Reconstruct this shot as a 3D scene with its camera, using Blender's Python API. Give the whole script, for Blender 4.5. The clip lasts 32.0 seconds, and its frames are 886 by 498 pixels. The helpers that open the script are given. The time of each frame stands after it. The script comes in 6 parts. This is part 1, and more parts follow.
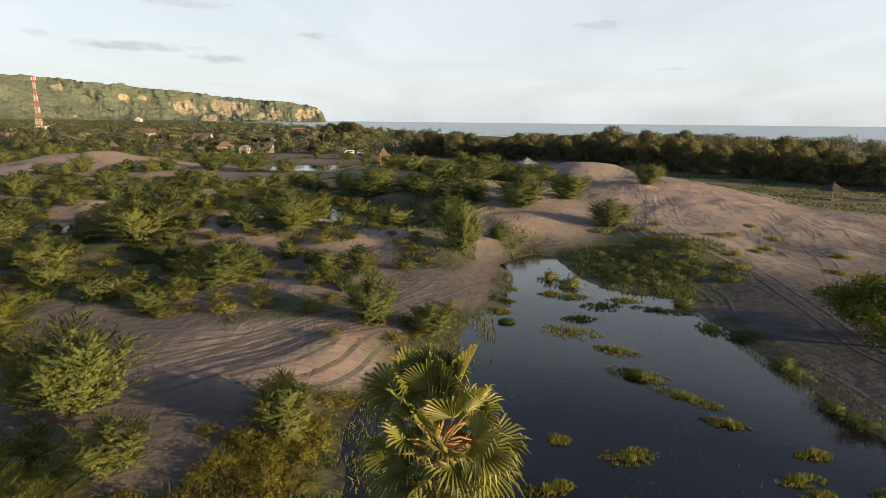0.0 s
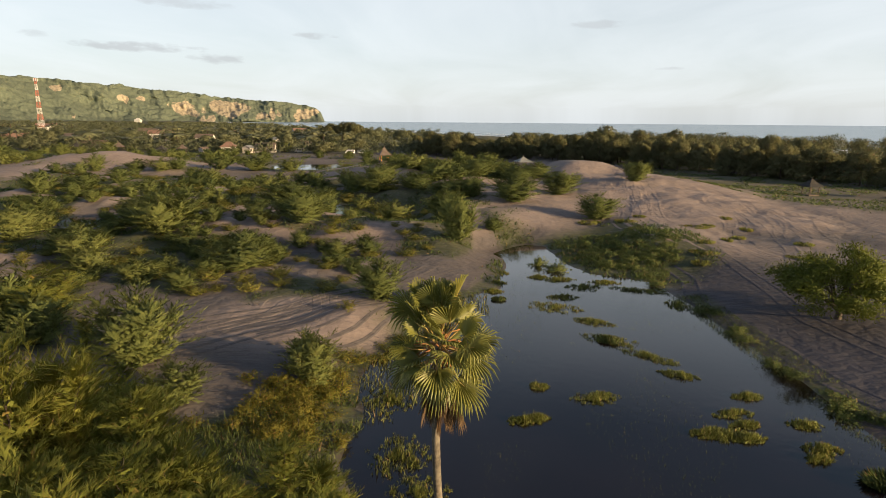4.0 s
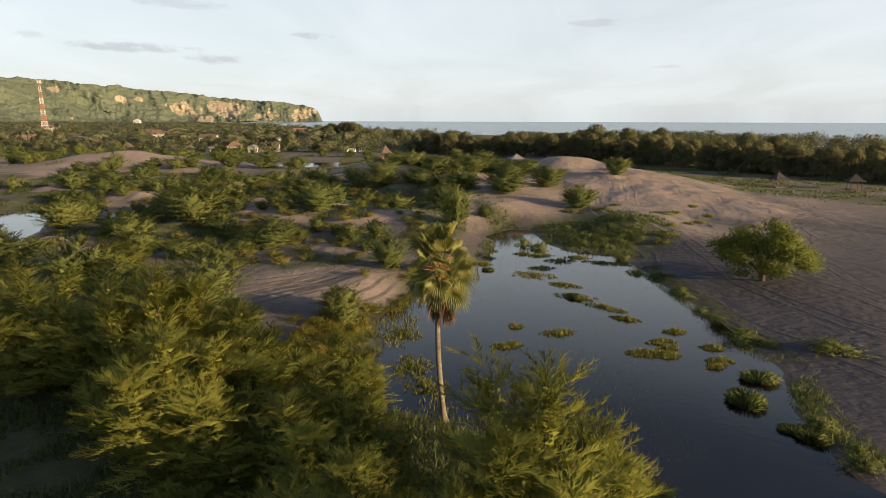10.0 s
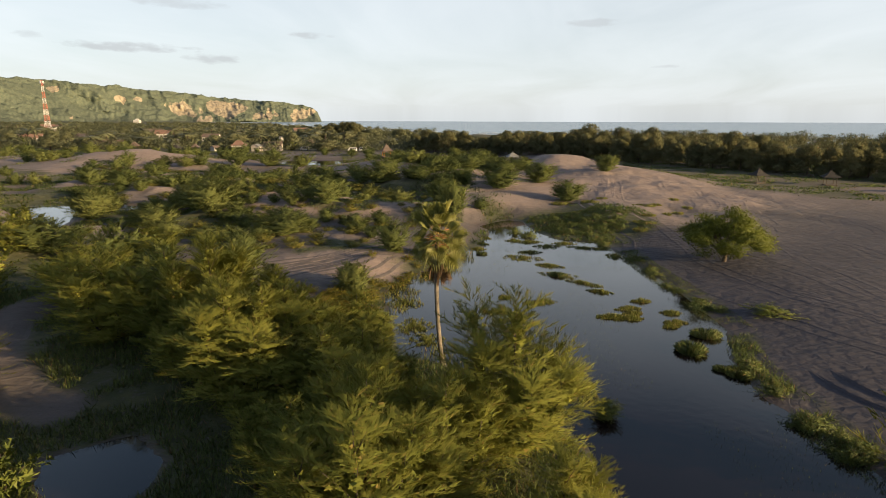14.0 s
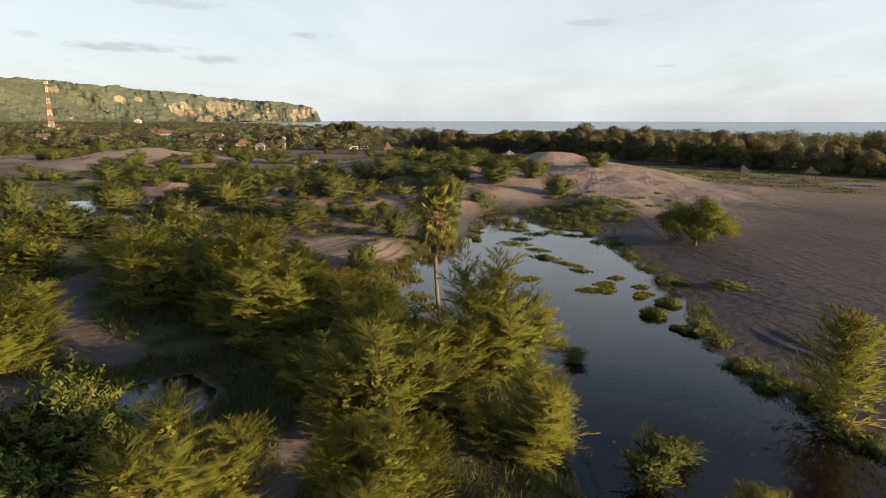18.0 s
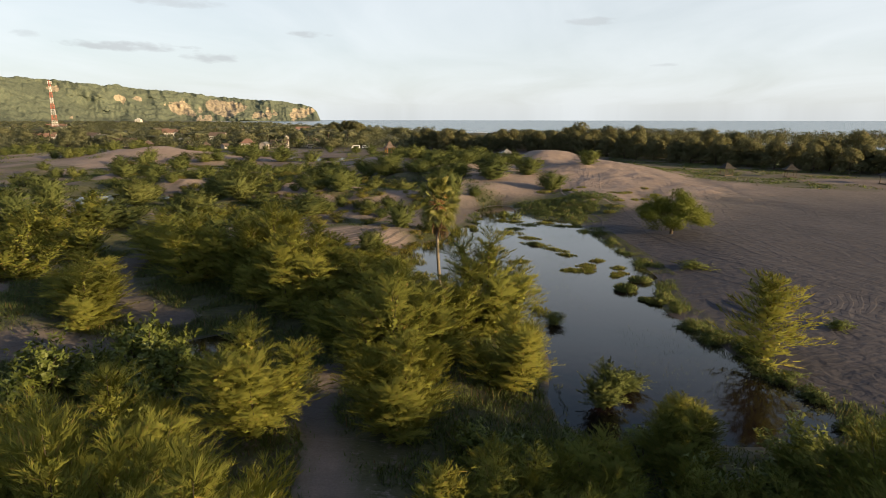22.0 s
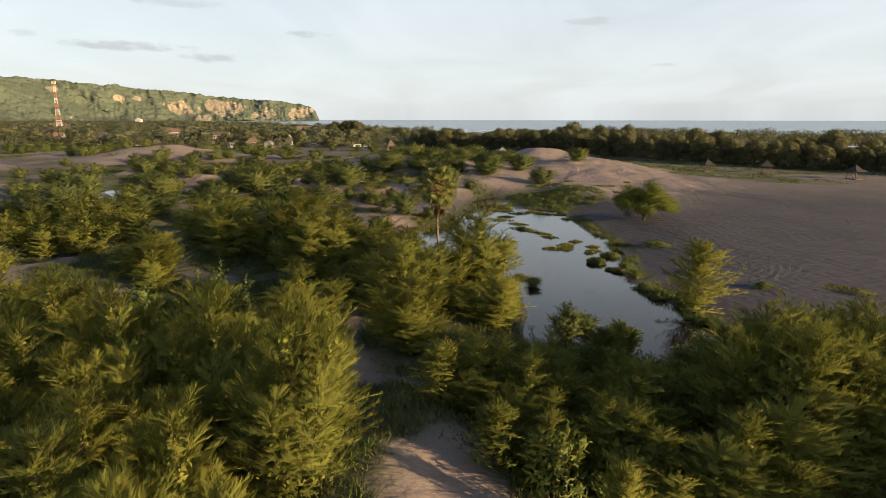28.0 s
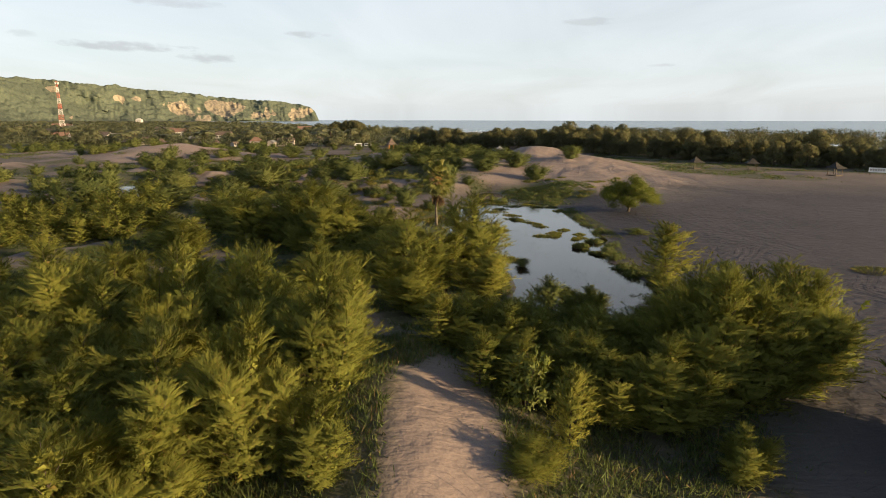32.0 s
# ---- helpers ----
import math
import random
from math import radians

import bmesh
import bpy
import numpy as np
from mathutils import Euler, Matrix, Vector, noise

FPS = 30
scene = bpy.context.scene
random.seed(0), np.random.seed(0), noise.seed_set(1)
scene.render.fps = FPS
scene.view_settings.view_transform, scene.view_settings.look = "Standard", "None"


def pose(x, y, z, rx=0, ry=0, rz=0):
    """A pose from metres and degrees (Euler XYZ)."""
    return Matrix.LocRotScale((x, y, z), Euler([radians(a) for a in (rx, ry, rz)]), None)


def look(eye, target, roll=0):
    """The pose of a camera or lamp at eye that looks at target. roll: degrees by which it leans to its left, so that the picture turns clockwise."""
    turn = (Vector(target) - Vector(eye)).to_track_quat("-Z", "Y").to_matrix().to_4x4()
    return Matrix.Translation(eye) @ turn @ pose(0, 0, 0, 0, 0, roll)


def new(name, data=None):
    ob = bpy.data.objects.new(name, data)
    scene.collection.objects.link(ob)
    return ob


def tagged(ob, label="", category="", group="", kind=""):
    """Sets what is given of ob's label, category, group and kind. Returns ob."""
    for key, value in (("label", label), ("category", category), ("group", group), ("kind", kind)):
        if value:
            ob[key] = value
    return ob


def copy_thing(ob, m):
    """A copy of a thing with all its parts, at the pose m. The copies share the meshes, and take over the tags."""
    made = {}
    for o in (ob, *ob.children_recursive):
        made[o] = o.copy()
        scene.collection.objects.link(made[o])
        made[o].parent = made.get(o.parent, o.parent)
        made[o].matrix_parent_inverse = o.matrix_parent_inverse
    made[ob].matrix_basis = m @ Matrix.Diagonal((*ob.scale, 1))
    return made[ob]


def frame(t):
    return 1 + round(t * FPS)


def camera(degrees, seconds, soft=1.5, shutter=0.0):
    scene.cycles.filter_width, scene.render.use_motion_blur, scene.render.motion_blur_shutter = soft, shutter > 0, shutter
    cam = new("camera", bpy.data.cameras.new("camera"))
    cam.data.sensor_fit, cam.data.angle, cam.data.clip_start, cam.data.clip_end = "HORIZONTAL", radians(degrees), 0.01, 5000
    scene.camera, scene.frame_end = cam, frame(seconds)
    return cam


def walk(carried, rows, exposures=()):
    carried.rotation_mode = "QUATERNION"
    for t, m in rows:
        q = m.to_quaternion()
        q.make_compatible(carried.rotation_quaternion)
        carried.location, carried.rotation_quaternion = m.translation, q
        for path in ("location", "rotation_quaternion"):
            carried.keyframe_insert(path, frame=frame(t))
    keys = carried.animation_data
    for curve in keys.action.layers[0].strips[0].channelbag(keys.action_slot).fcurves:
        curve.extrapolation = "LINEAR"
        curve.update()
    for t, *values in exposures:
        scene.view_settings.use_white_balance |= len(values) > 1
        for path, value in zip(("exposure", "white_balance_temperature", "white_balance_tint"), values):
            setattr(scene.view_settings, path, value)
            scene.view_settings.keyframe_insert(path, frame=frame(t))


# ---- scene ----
# ---- camera and path ----
cam = camera(74.7, 32.0, soft=0.4)
PATH = [
    (0, (0.361, -12.479, 17.133), (0.326, -10.527, 16.699), 0.6),
    (6, (0.514, -22.875, 17.325), (0.486, -20.923, 16.891), 0.4),
    (9, (0.607, -28.843, 17.412), (0.581, -26.891, 16.976), 0.2),
    (13, (0.748, -36.905, 17.362), (0.727, -34.953, 16.925), 0.2),
    (19, (1.041, -48.551, 17.127), (1.022, -46.6, 16.689), 0.1),
    (23, (0.953, -56.792, 17.375), (0.937, -54.841, 16.934), 0.1),
    (28, (1.045, -66.018, 17.31), (1.033, -64.068, 16.869), 0.1),
    (32, (1.221, -73.335, 17.001), (1.211, -71.384, 16.561), 0.1),
]
walk(cam, [(t, look(eye, target, roll)) for t, eye, target, roll in PATH], [(0.0, 0.85), (32.0, 0.85)])

# ---- sky and sun ----
SUN_AZ, SUN_EL = 117.0, 12.5      # degrees from +y towards +x, and height above the horizon
world = bpy.data.worlds.new("sky")
scene.world = world
world.use_nodes = True


def sky_nodes():
    nt = world.node_tree
    nt.nodes.clear()
    N, L = nt.nodes.new, nt.links.new

    def math_node(op, a, b=None, c=None):
        n = N("ShaderNodeMath")
        n.operation = op
        for i, v in enumerate((a, b, c)):
            if v is None:
                continue
            if isinstance(v, (int, float)):
                n.inputs[i].default_value = v
            else:
                L(v, n.inputs[i])
        return n.outputs[0]

    sky = N("ShaderNodeTexSky")
    sky.sky_type, sky.sun_disc = "NISHITA", False
    sky.sun_elevation, sky.sun_rotation = radians(SUN_EL), radians(SUN_AZ)
    sky.air_density, sky.dust_density, sky.ozone_density = 1.0, 1.5, 1.5
    coord = N("ShaderNodeTexCoord")
    sep = N("ShaderNodeSeparateXYZ")
    L(coord.outputs["Generated"], sep.inputs[0])
    x, y, z = sep.outputs
    # thin high veil of cloud, streaked along the horizon
    up = math_node("MAXIMUM", z, 0.02)
    flat = N("ShaderNodeCombineXYZ")
    L(math_node("DIVIDE", x, math_node("ADD", up, 0.12)), flat.inputs[0])
    L(math_node("MULTIPLY", math_node("DIVIDE", y, math_node("ADD", up, 0.12)), 0.55), flat.inputs[1])
    veil = N("ShaderNodeTexNoise")
    veil.inputs["Scale"].default_value, veil.inputs["Detail"].default_value = 0.9, 6
    veil.inputs["Roughness"].default_value, veil.inputs["Distortion"].default_value = 0.55, 0.6
    L(flat.outputs[0], veil.inputs["Vector"])
    ramp = N("ShaderNodeMapRange")
    ramp.inputs["From Min"].default_value, ramp.inputs["From Max"].default_value = 0.36, 0.64
    L(veil.outputs["Fac"], ramp.inputs["Value"])
    low = N("ShaderNodeMapRange")
    low.inputs["From Min"].default_value, low.inputs["From Max"].default_value = 0.25, 0.46
    low.inputs["To Min"].default_value, low.inputs["To Max"].default_value = 1.0, 0.0
    L(z, low.inputs["Value"])
    base = N("ShaderNodeMix")
    base.data_type = "RGBA"
    scaled = N("ShaderNodeVectorMath")
    scaled.operation = "SCALE"
    L(sky.outputs[0], scaled.inputs[0])
    scaled.inputs["Scale"].default_value = SKY_GAIN
    amount = math_node("MULTIPLY_ADD", ramp.outputs[0], 0.14, math_node("MULTIPLY", low.outputs[0], 0.62))
    L(math_node("MINIMUM", amount, 1.0), base.inputs["Factor"])
    L(scaled.outputs[0], base.inputs["A"])
    base.inputs["B"].default_value = VEIL
    # a few small grey cloud bars low over the land
    az = math_node("ARCTAN2", x, y)
    el = math_node("ARCSINE", z)
    rag = N("ShaderNodeTexNoise")
    rag.inputs["Scale"].default_value, rag.inputs["Detail"].default_value = 38, 5
    stretch = N("ShaderNodeMapping")
    stretch.inputs["Scale"].default_value = (1, 1, 3.2)
    L(coord.outputs["Generated"], stretch.inputs[0])
    L(stretch.outputs[0], rag.inputs["Vector"])
    total = None
    for ca, ce, wa, we, k in CLOUDS:
        u = math_node("DIVIDE", math_node("SUBTRACT", az, radians(ca)), radians(wa))
        v = math_node("DIVIDE", math_node("SUBTRACT", el, radians(ce)), radians(we))
        d = math_node("ADD", math_node("POWER", math_node("ABSOLUTE", u), 2), math_node("POWER", math_node("ABSOLUTE", v), 2))
        d = math_node("ADD", d, math_node("MULTIPLY", math_node("SUBTRACT", rag.outputs["Fac"], 0.5), 3.4))
        m = math_node("MULTIPLY", math_node("SMOOTH_MIN", math_node("MAXIMUM", math_node("SUBTRACT", 1.1, d), 0), 1.0, 0.2), k)
        total = m if total is None else math_node("MAXIMUM", total, m)
    bars = N("ShaderNodeMix")
    bars.data_type = "RGBA"
    L(total, bars.inputs["Factor"])
    L(base.outputs["Result"], bars.inputs["A"])
    bars.inputs["B"].default_value = (0.47, 0.48, 0.50, 1)
    bg = N("ShaderNodeBackground")
    bg.inputs["Strength"].default_value = SKY_STRENGTH
    L(bars.outputs["Result"], bg.inputs["Color"])
    L(bg.outputs[0], N("ShaderNodeOutputWorld").inputs[0])


SKY_GAIN, SKY_STRENGTH = 0.12, 0.605
VEIL = (0.90, 0.95, 0.985, 1)
CLOUDS = [(-27.9, 5.75, 5.0, 0.42, 0.55), (-21.5, 5.1, 2.2, 0.4, 0.5), (-12.9, 7.4, 1.9, 0.3, 0.45), (-23.5, 9.4, 4.0, 0.4, 0.35),
          (13.0, 8.5, 2.6, 0.35, 0.35), (-34.8, 6.3, 1.2, 0.25, 0.3), (19.5, 4.6, 1.2, 0.15, 0.3)]
sky_nodes()

sun_data = bpy.data.lights.new("sun", "SUN")
sun_data.energy, sun_data.angle, sun_data.color = 5.0, radians(0.6), (1.0, 0.72, 0.38)
sun = new("sun", sun_data)
sun.matrix_world = look((0, 0, 0), (-math.sin(radians(SUN_AZ)) * math.cos(radians(SUN_EL)),
                                    -math.cos(radians(SUN_AZ)) * math.cos(radians(SUN_EL)), -math.sin(radians(SUN_EL))))
sun.location = (200, -120, 120)


# ---- terrain ----
def smooth(a, b, v):
    t = np.clip((v - a) / (b - a), 0, 1)
    return t * t * (3 - 2 * t)


def lattice(ix, iy, seed):
    n = (ix * 374761393 + iy * 668265263 + seed * 1442695041) & 0xFFFFFFFF
    n = ((n ^ (n >> 13)) * 1274126177) & 0xFFFFFFFF
    return ((n ^ (n >> 16)) & 0xFFFF) / 32767.5 - 1


def value_noise(x, y, seed):
    x0, y0 = np.floor(x).astype(np.int64), np.floor(y).astype(np.int64)
    fx, fy = x - x0, y - y0
    fx, fy = fx * fx * (3 - 2 * fx), fy * fy * (3 - 2 * fy)
    a = lattice(x0, y0, seed) * (1 - fx) + lattice(x0 + 1, y0, seed) * fx
    b = lattice(x0, y0 + 1, seed) * (1 - fx) + lattice(x0 + 1, y0 + 1, seed) * fx
    return a * (1 - fy) + b * fy


def fbm(x, y, size, octaves=3, seed=1):
    total, amp = 0, 1.0
    c, s = math.cos(0.6), math.sin(0.6)
    for o in range(octaves):
        total = total + amp * value_noise(x / size, y / size, seed + o * 17)
        x, y = c * x - s * y + 13.7, s * x + c * y + 7.1
        size, amp = size * 0.5, amp * 0.5
    return total


def outside(x, y, poly):
    """Distance to an outline: negative inside it."""
    best = np.full(x.shape, 1e9)
    inside = np.zeros(x.shape, bool)
    for (ax, ay), (bx, by) in zip(poly, poly[1:] + poly[:1]):
        ex, ey = bx - ax, by - ay
        t = np.clip(((x - ax) * ex + (y - ay) * ey) / (ex * ex + ey * ey), 0, 1)
        best = np.minimum(best, np.hypot(x - ax - t * ex, y - ay - t * ey))
        if ay != by:
            inside ^= ((y < ay) != (y < by)) & (x < (y - ay) / (by - ay) * ex + ax)
    return np.where(inside, -best, best)


def along(x, y, line):
    """Distance to an open line."""
    best = np.full(x.shape, 1e9)
    for (ax, ay), (bx, by) in zip(line, line[1:]):
        ex, ey = bx - ax, by - ay
        t = np.clip(((x - ax) * ex + (y - ay) * ey) / (ex * ex + ey * ey), 0, 1)
        best = np.minimum(best, np.hypot(x - ax - t * ex, y - ay - t * ey))
    return best


MAIN_POND = [(11, 62), (13.7, 60.8), (14.4, 50.4), (16.2, 46.1), (18.4, 44.6), (22.5, 43.1), (23.5, 36), (23.7, 25.4), (24.3, 16.5),
             (24.1, 8.2), (21.8, 2), (21.2, -4), (21.6, -10), (22.3, -14), (24, -18), (24.3, -24.5), (20, -26), (15, -26.3), (9.8, -26),
             (7.5, -24), (7.3, -20.5), (8.3, -17), (8.6, -10), (6, -4), (2.5, -0.8), (-1, 0.9), (-3.1, 2), (-5, 7), (-4.4, 11.5), (-6, 17),
             (-5, 20.5), (-2.5, 26), (0.4, 29), (1.8, 36), (5.6, 39.6), (6.8, 46.2), (7.2, 53), (6.1, 56)]
PONDS = [
    MAIN_POND,
    [(-63.6, 41), (-59.5, 41), (-61, 50), (-65, 60), (-74, 78), (-84, 74), (-73, 62), (-68, 52)],
    [(-66, 80), (-62, 80.5), (-57.5, 72), (-60.7, 71)],
    [(-21.5, 81), (-14.5, 80), (-13.5, 86), (-17, 92), (-20.6, 99), (-25, 98), (-22, 90)],
    [(-65.6, 191), (-67.2, 209), (-35.6, 214), (-32.7, 195), (-43.8, 174), (-59, 176)],
    [(-20.4, -11.8), (-16.5, -9.3), (-13.5, -12), (-13.5, -15), (-16, -17), (-19, -14.5)],
]
DUNES = [(-112, 165, 2.8, 15, 8, 4), (41, 116, 3.6, 13, 24, 12), (30, 134, 3.0, 9, 18, -20), (17, 92, 2.2, 8, 11, 20), (4, 108, 2.4, 9, 14, 10), (-20, 152, 3.2, 11, 13, 0),
         (-10, 128, 2.2, 10, 12, 0), (27, 56, 1.0, 8, 9, 0), (-140, 188, 3.2, 30, 13, 8), (-100, 172, 2.4, 22, 12, -10), (-118, 150, 1.6, 18, 14, 0),
         (-1.2, -45, 1.7, 4.5, 9, 12), (-13, 27, 0.8, 8, 8, 0), (-5, 26, 0.7, 2.6, 4, 30), (-60, 158, 0.5, 12, 6, 10), (-30, 164, 0.9, 9, 6, -8),
         (2, 62, 1.6, 7, 10, 0), (-28, 66, 1.3, 9, 6, 20), (48, -38, 0.5, 14, 9, 0), (8, 74, 1.3, 6, 8, 0), (-8, 62, 0.9, 6, 5, 0), (-40, 92, 1.6, 12, 6, -15)]
SAND_WAY = [(-36, 30), (-35.5, 12), (-35.5, 5), (-31, -1), (-25, -6.5), (-22.5, -7.5)]
SOUTH_WAY = [(-6.5, -18), (-7, -24), (-5.5, -28), (-4.2, -33), (-2.4, -38), (0.5, -43), (2.4, -50), (3, -64)]
FIELD_WAY = [(-30, 18), (-20, 22), (-13, 26), (-6.5, 33), (0, 42), (4, 50), (5, 62), (3, 74), (10, 84), (20, 96)]
VALLEY = [(-24, 100), (-18, 88), (-8, 78), (-2, 66), (6, 64)]
COAST = 422.0


def height(x, y):
    x, y = np.asarray(x, float), np.asarray(y, float)
    near = 1 - smooth(220, 330, np.hypot(x, y - 20))
    left = smooth(16, -6, x)
    z = 0.85 + 0.010 * np.clip(y, -10, 90) * smooth(20, 32, x) + 0.16 * fbm(x, y, 22, 3, 5)
    hum = np.clip(fbm(x, y, 13, 3, 21) + 0.2, 0, 2)
    z = z + left * near * (1.3 * hum - 0.2) * smooth(-75, 0, y + 45) * (1 - 0.85 * smooth(140, 165, y))
    for cx, cy, h, sx, sy, rot in DUNES:
        c, s = math.cos(radians(rot)), math.sin(radians(rot))
        u, v = (x - cx) * c + (y - cy) * s, -(x - cx) * s + (y - cy) * c
        z = z + h * np.exp(-0.5 * ((u / sx) ** 2 + (v / sy) ** 2)) * (1 + 0.16 * fbm(x, y, 9, 2, 33))
    z = z + (0.34 * fbm(x, y, 7, 3, 81) + 0.10 * fbm(x, y, 2.2, 2, 82)) * smooth(18, 28, x) * smooth(46, 60, y) * smooth(135, 115, y) * smooth(78, 58, x)
    z = z - 1.1 * np.exp(-(along(x, y, VALLEY) / 6.0) ** 2)
    for way, width in ((SAND_WAY, 1.8), (SOUTH_WAY, 1.7), (FIELD_WAY, 2.4)):
        d = along(x, y, way)
        k = np.exp(-(d / width) ** 2)
        z = z - 0.22 * k
    z = np.maximum(z, 0.3)
    wob = 0.4 * fbm(x, y, 4.5, 3, 9)
    for i, poly in enumerate(PONDS):
        d = outside(x, y, poly) + wob
        rise = smooth(-0.2, 7.0 + (10.0 * smooth(14, 21, x) if i == 0 else 0.0), d)
        bed = np.where(d < 0, np.maximum(d * 0.22, -0.7), d * 0.06)
        z = np.where(d < 20, bed * (1 - rise) + z * rise, z)
    out = x - (COAST - 0.56 * y)
    z = z * (1 - smooth(-60, -5, out)) + smooth(-60, -5, out) * (-2.0 - 0.03 * np.clip(out + 5, 0, 300))
    return z




# ---- end of terrain ----
# ---- materials ----
def material(name):
    m = bpy.data.materials.new(name)
    m.use_nodes = True
    nt = m.node_tree
    return m, nt, nt.nodes["Principled BSDF"]


def noise_node(nt, scale, detail=4, vector=None, rough=0.55, distort=0.0):
    n = nt.nodes.new("ShaderNodeTexNoise")
    n.inputs["Scale"].default_value, n.inputs["Detail"].default_value = scale, detail
    n.inputs["Roughness"].default_value, n.inputs["Distortion"].default_value = rough, distort
    if vector is not None:
        nt.links.new(vector, n.inputs["Vector"])
    return n.outputs["Fac"]


def ramp_node(nt, value, stops):
    n = nt.nodes.new("ShaderNodeValToRGB")
    e = n.color_ramp.elements
    while len(e) < len(stops):
        e.new(0.5)
    for el, (p, c) in zip(e, stops):
        el.position, el.color = p, (*c, 1) if len(c) == 3 else c
    nt.links.new(value, n.inputs[0])
    return n.outputs[0]


def mix_node(nt, a, b, fac, mode="MIX"):
    n = nt.nodes.new("ShaderNodeMix")
    n.data_type, n.blend_type = "RGBA", mode
    for key, v in (("Factor", fac), ("A", a), ("B", b)):
        if isinstance(v, (int, float)):
            n.inputs[key].default_value = v
        elif isinstance(v, tuple):
            n.inputs[key].default_value = (*v, 1)
        else:
            nt.links.new(v, n.inputs[key])
    return n.outputs["Result"]


def value_node(nt, op, a, b=0.0, clamp=False):
    n = nt.nodes.new("ShaderNodeMath")
    n.operation, n.use_clamp = op, clamp
    for i, v in enumerate((a, b)):
        if isinstance(v, (int, float)):
            n.inputs[i].default_value = v
        else:
            nt.links.new(v, n.inputs[i])
    return n.outputs[0]


def bump_node(nt, bsdf, heights, distance, strength=1.0):
    n = nt.nodes.new("ShaderNodeBump")
    n.inputs["Strength"].default_value, n.inputs["Distance"].default_value = strength, distance
    nt.links.new(heights, n.inputs["Height"])
    nt.links.new(n.outputs[0], bsdf.inputs["Normal"])


def position(nt):
    return nt.nodes.new("ShaderNodeNewGeometry").outputs["Position"]


def plain(name, low, high, rough=0.8, scale=6.0, bump=0.01, metallic=0.0):
    """A surface that varies between two colours at a broad and a fine scale."""
    m, nt, b = material(name)
    co = nt.nodes.new("ShaderNodeTexCoord").outputs["Object"]
    broad, fine = noise_node(nt, scale * 0.2, 3, co), noise_node(nt, scale, 6, co)
    both = value_node(nt, "ADD", value_node(nt, "MULTIPLY", broad, 0.5), value_node(nt, "MULTIPLY", fine, 0.5))
    nt.links.new(ramp_node(nt, both, [(0.36, low), (0.64, high)]), b.inputs["Base Color"])
    b.inputs["Roughness"].default_value, b.inputs["Metallic"].default_value = rough, metallic
    bump_node(nt, b, fine, bump)
    return m


def foliage(name, dark, mid, light, dry=None, translucent=0.3, rough=0.6, gloss=0.25):
    """Leaves: each leaf and each plant takes its own shade."""
    m, nt, b = material(name)
    geo = nt.nodes.new("ShaderNodeNewGeometry")
    info = nt.nodes.new("ShaderNodeObjectInfo")
    isle = geo.outputs["Random Per Island"]
    patch = noise_node(nt, 1.3, 4, geo.outputs["Position"], 0.65)
    k = value_node(nt, "ADD", value_node(nt, "MULTIPLY", isle, 0.08), value_node(nt, "MULTIPLY", patch, 0.62))
    k = value_node(nt, "ADD", k, value_node(nt, "MULTIPLY", info.outputs["Random"], 0.22))
    stops = [(0.18, dark), (0.5, mid), (0.82, light)]
    colour = ramp_node(nt, k, stops)
    if dry:
        colour = mix_node(nt, colour, dry, ramp_node(nt, isle, [(0.93, (0, 0, 0)), (0.95, (1, 1, 1))]))
    nt.links.new(colour, b.inputs["Base Color"])
    b.inputs["Roughness"].default_value = rough
    b.inputs["Specular IOR Level"].default_value = gloss
    tr = nt.nodes.new("ShaderNodeBsdfTranslucent")
    nt.links.new(colour, tr.inputs["Color"])
    mx = nt.nodes.new("ShaderNodeMixShader")
    mx.inputs[0].default_value = translucent
    nt.links.new(b.outputs[0], mx.inputs[1])
    nt.links.new(tr.outputs[0], mx.inputs[2])
    nt.links.new(mx.outputs[0], nt.nodes["Material Output"].inputs["Surface"])
    return m


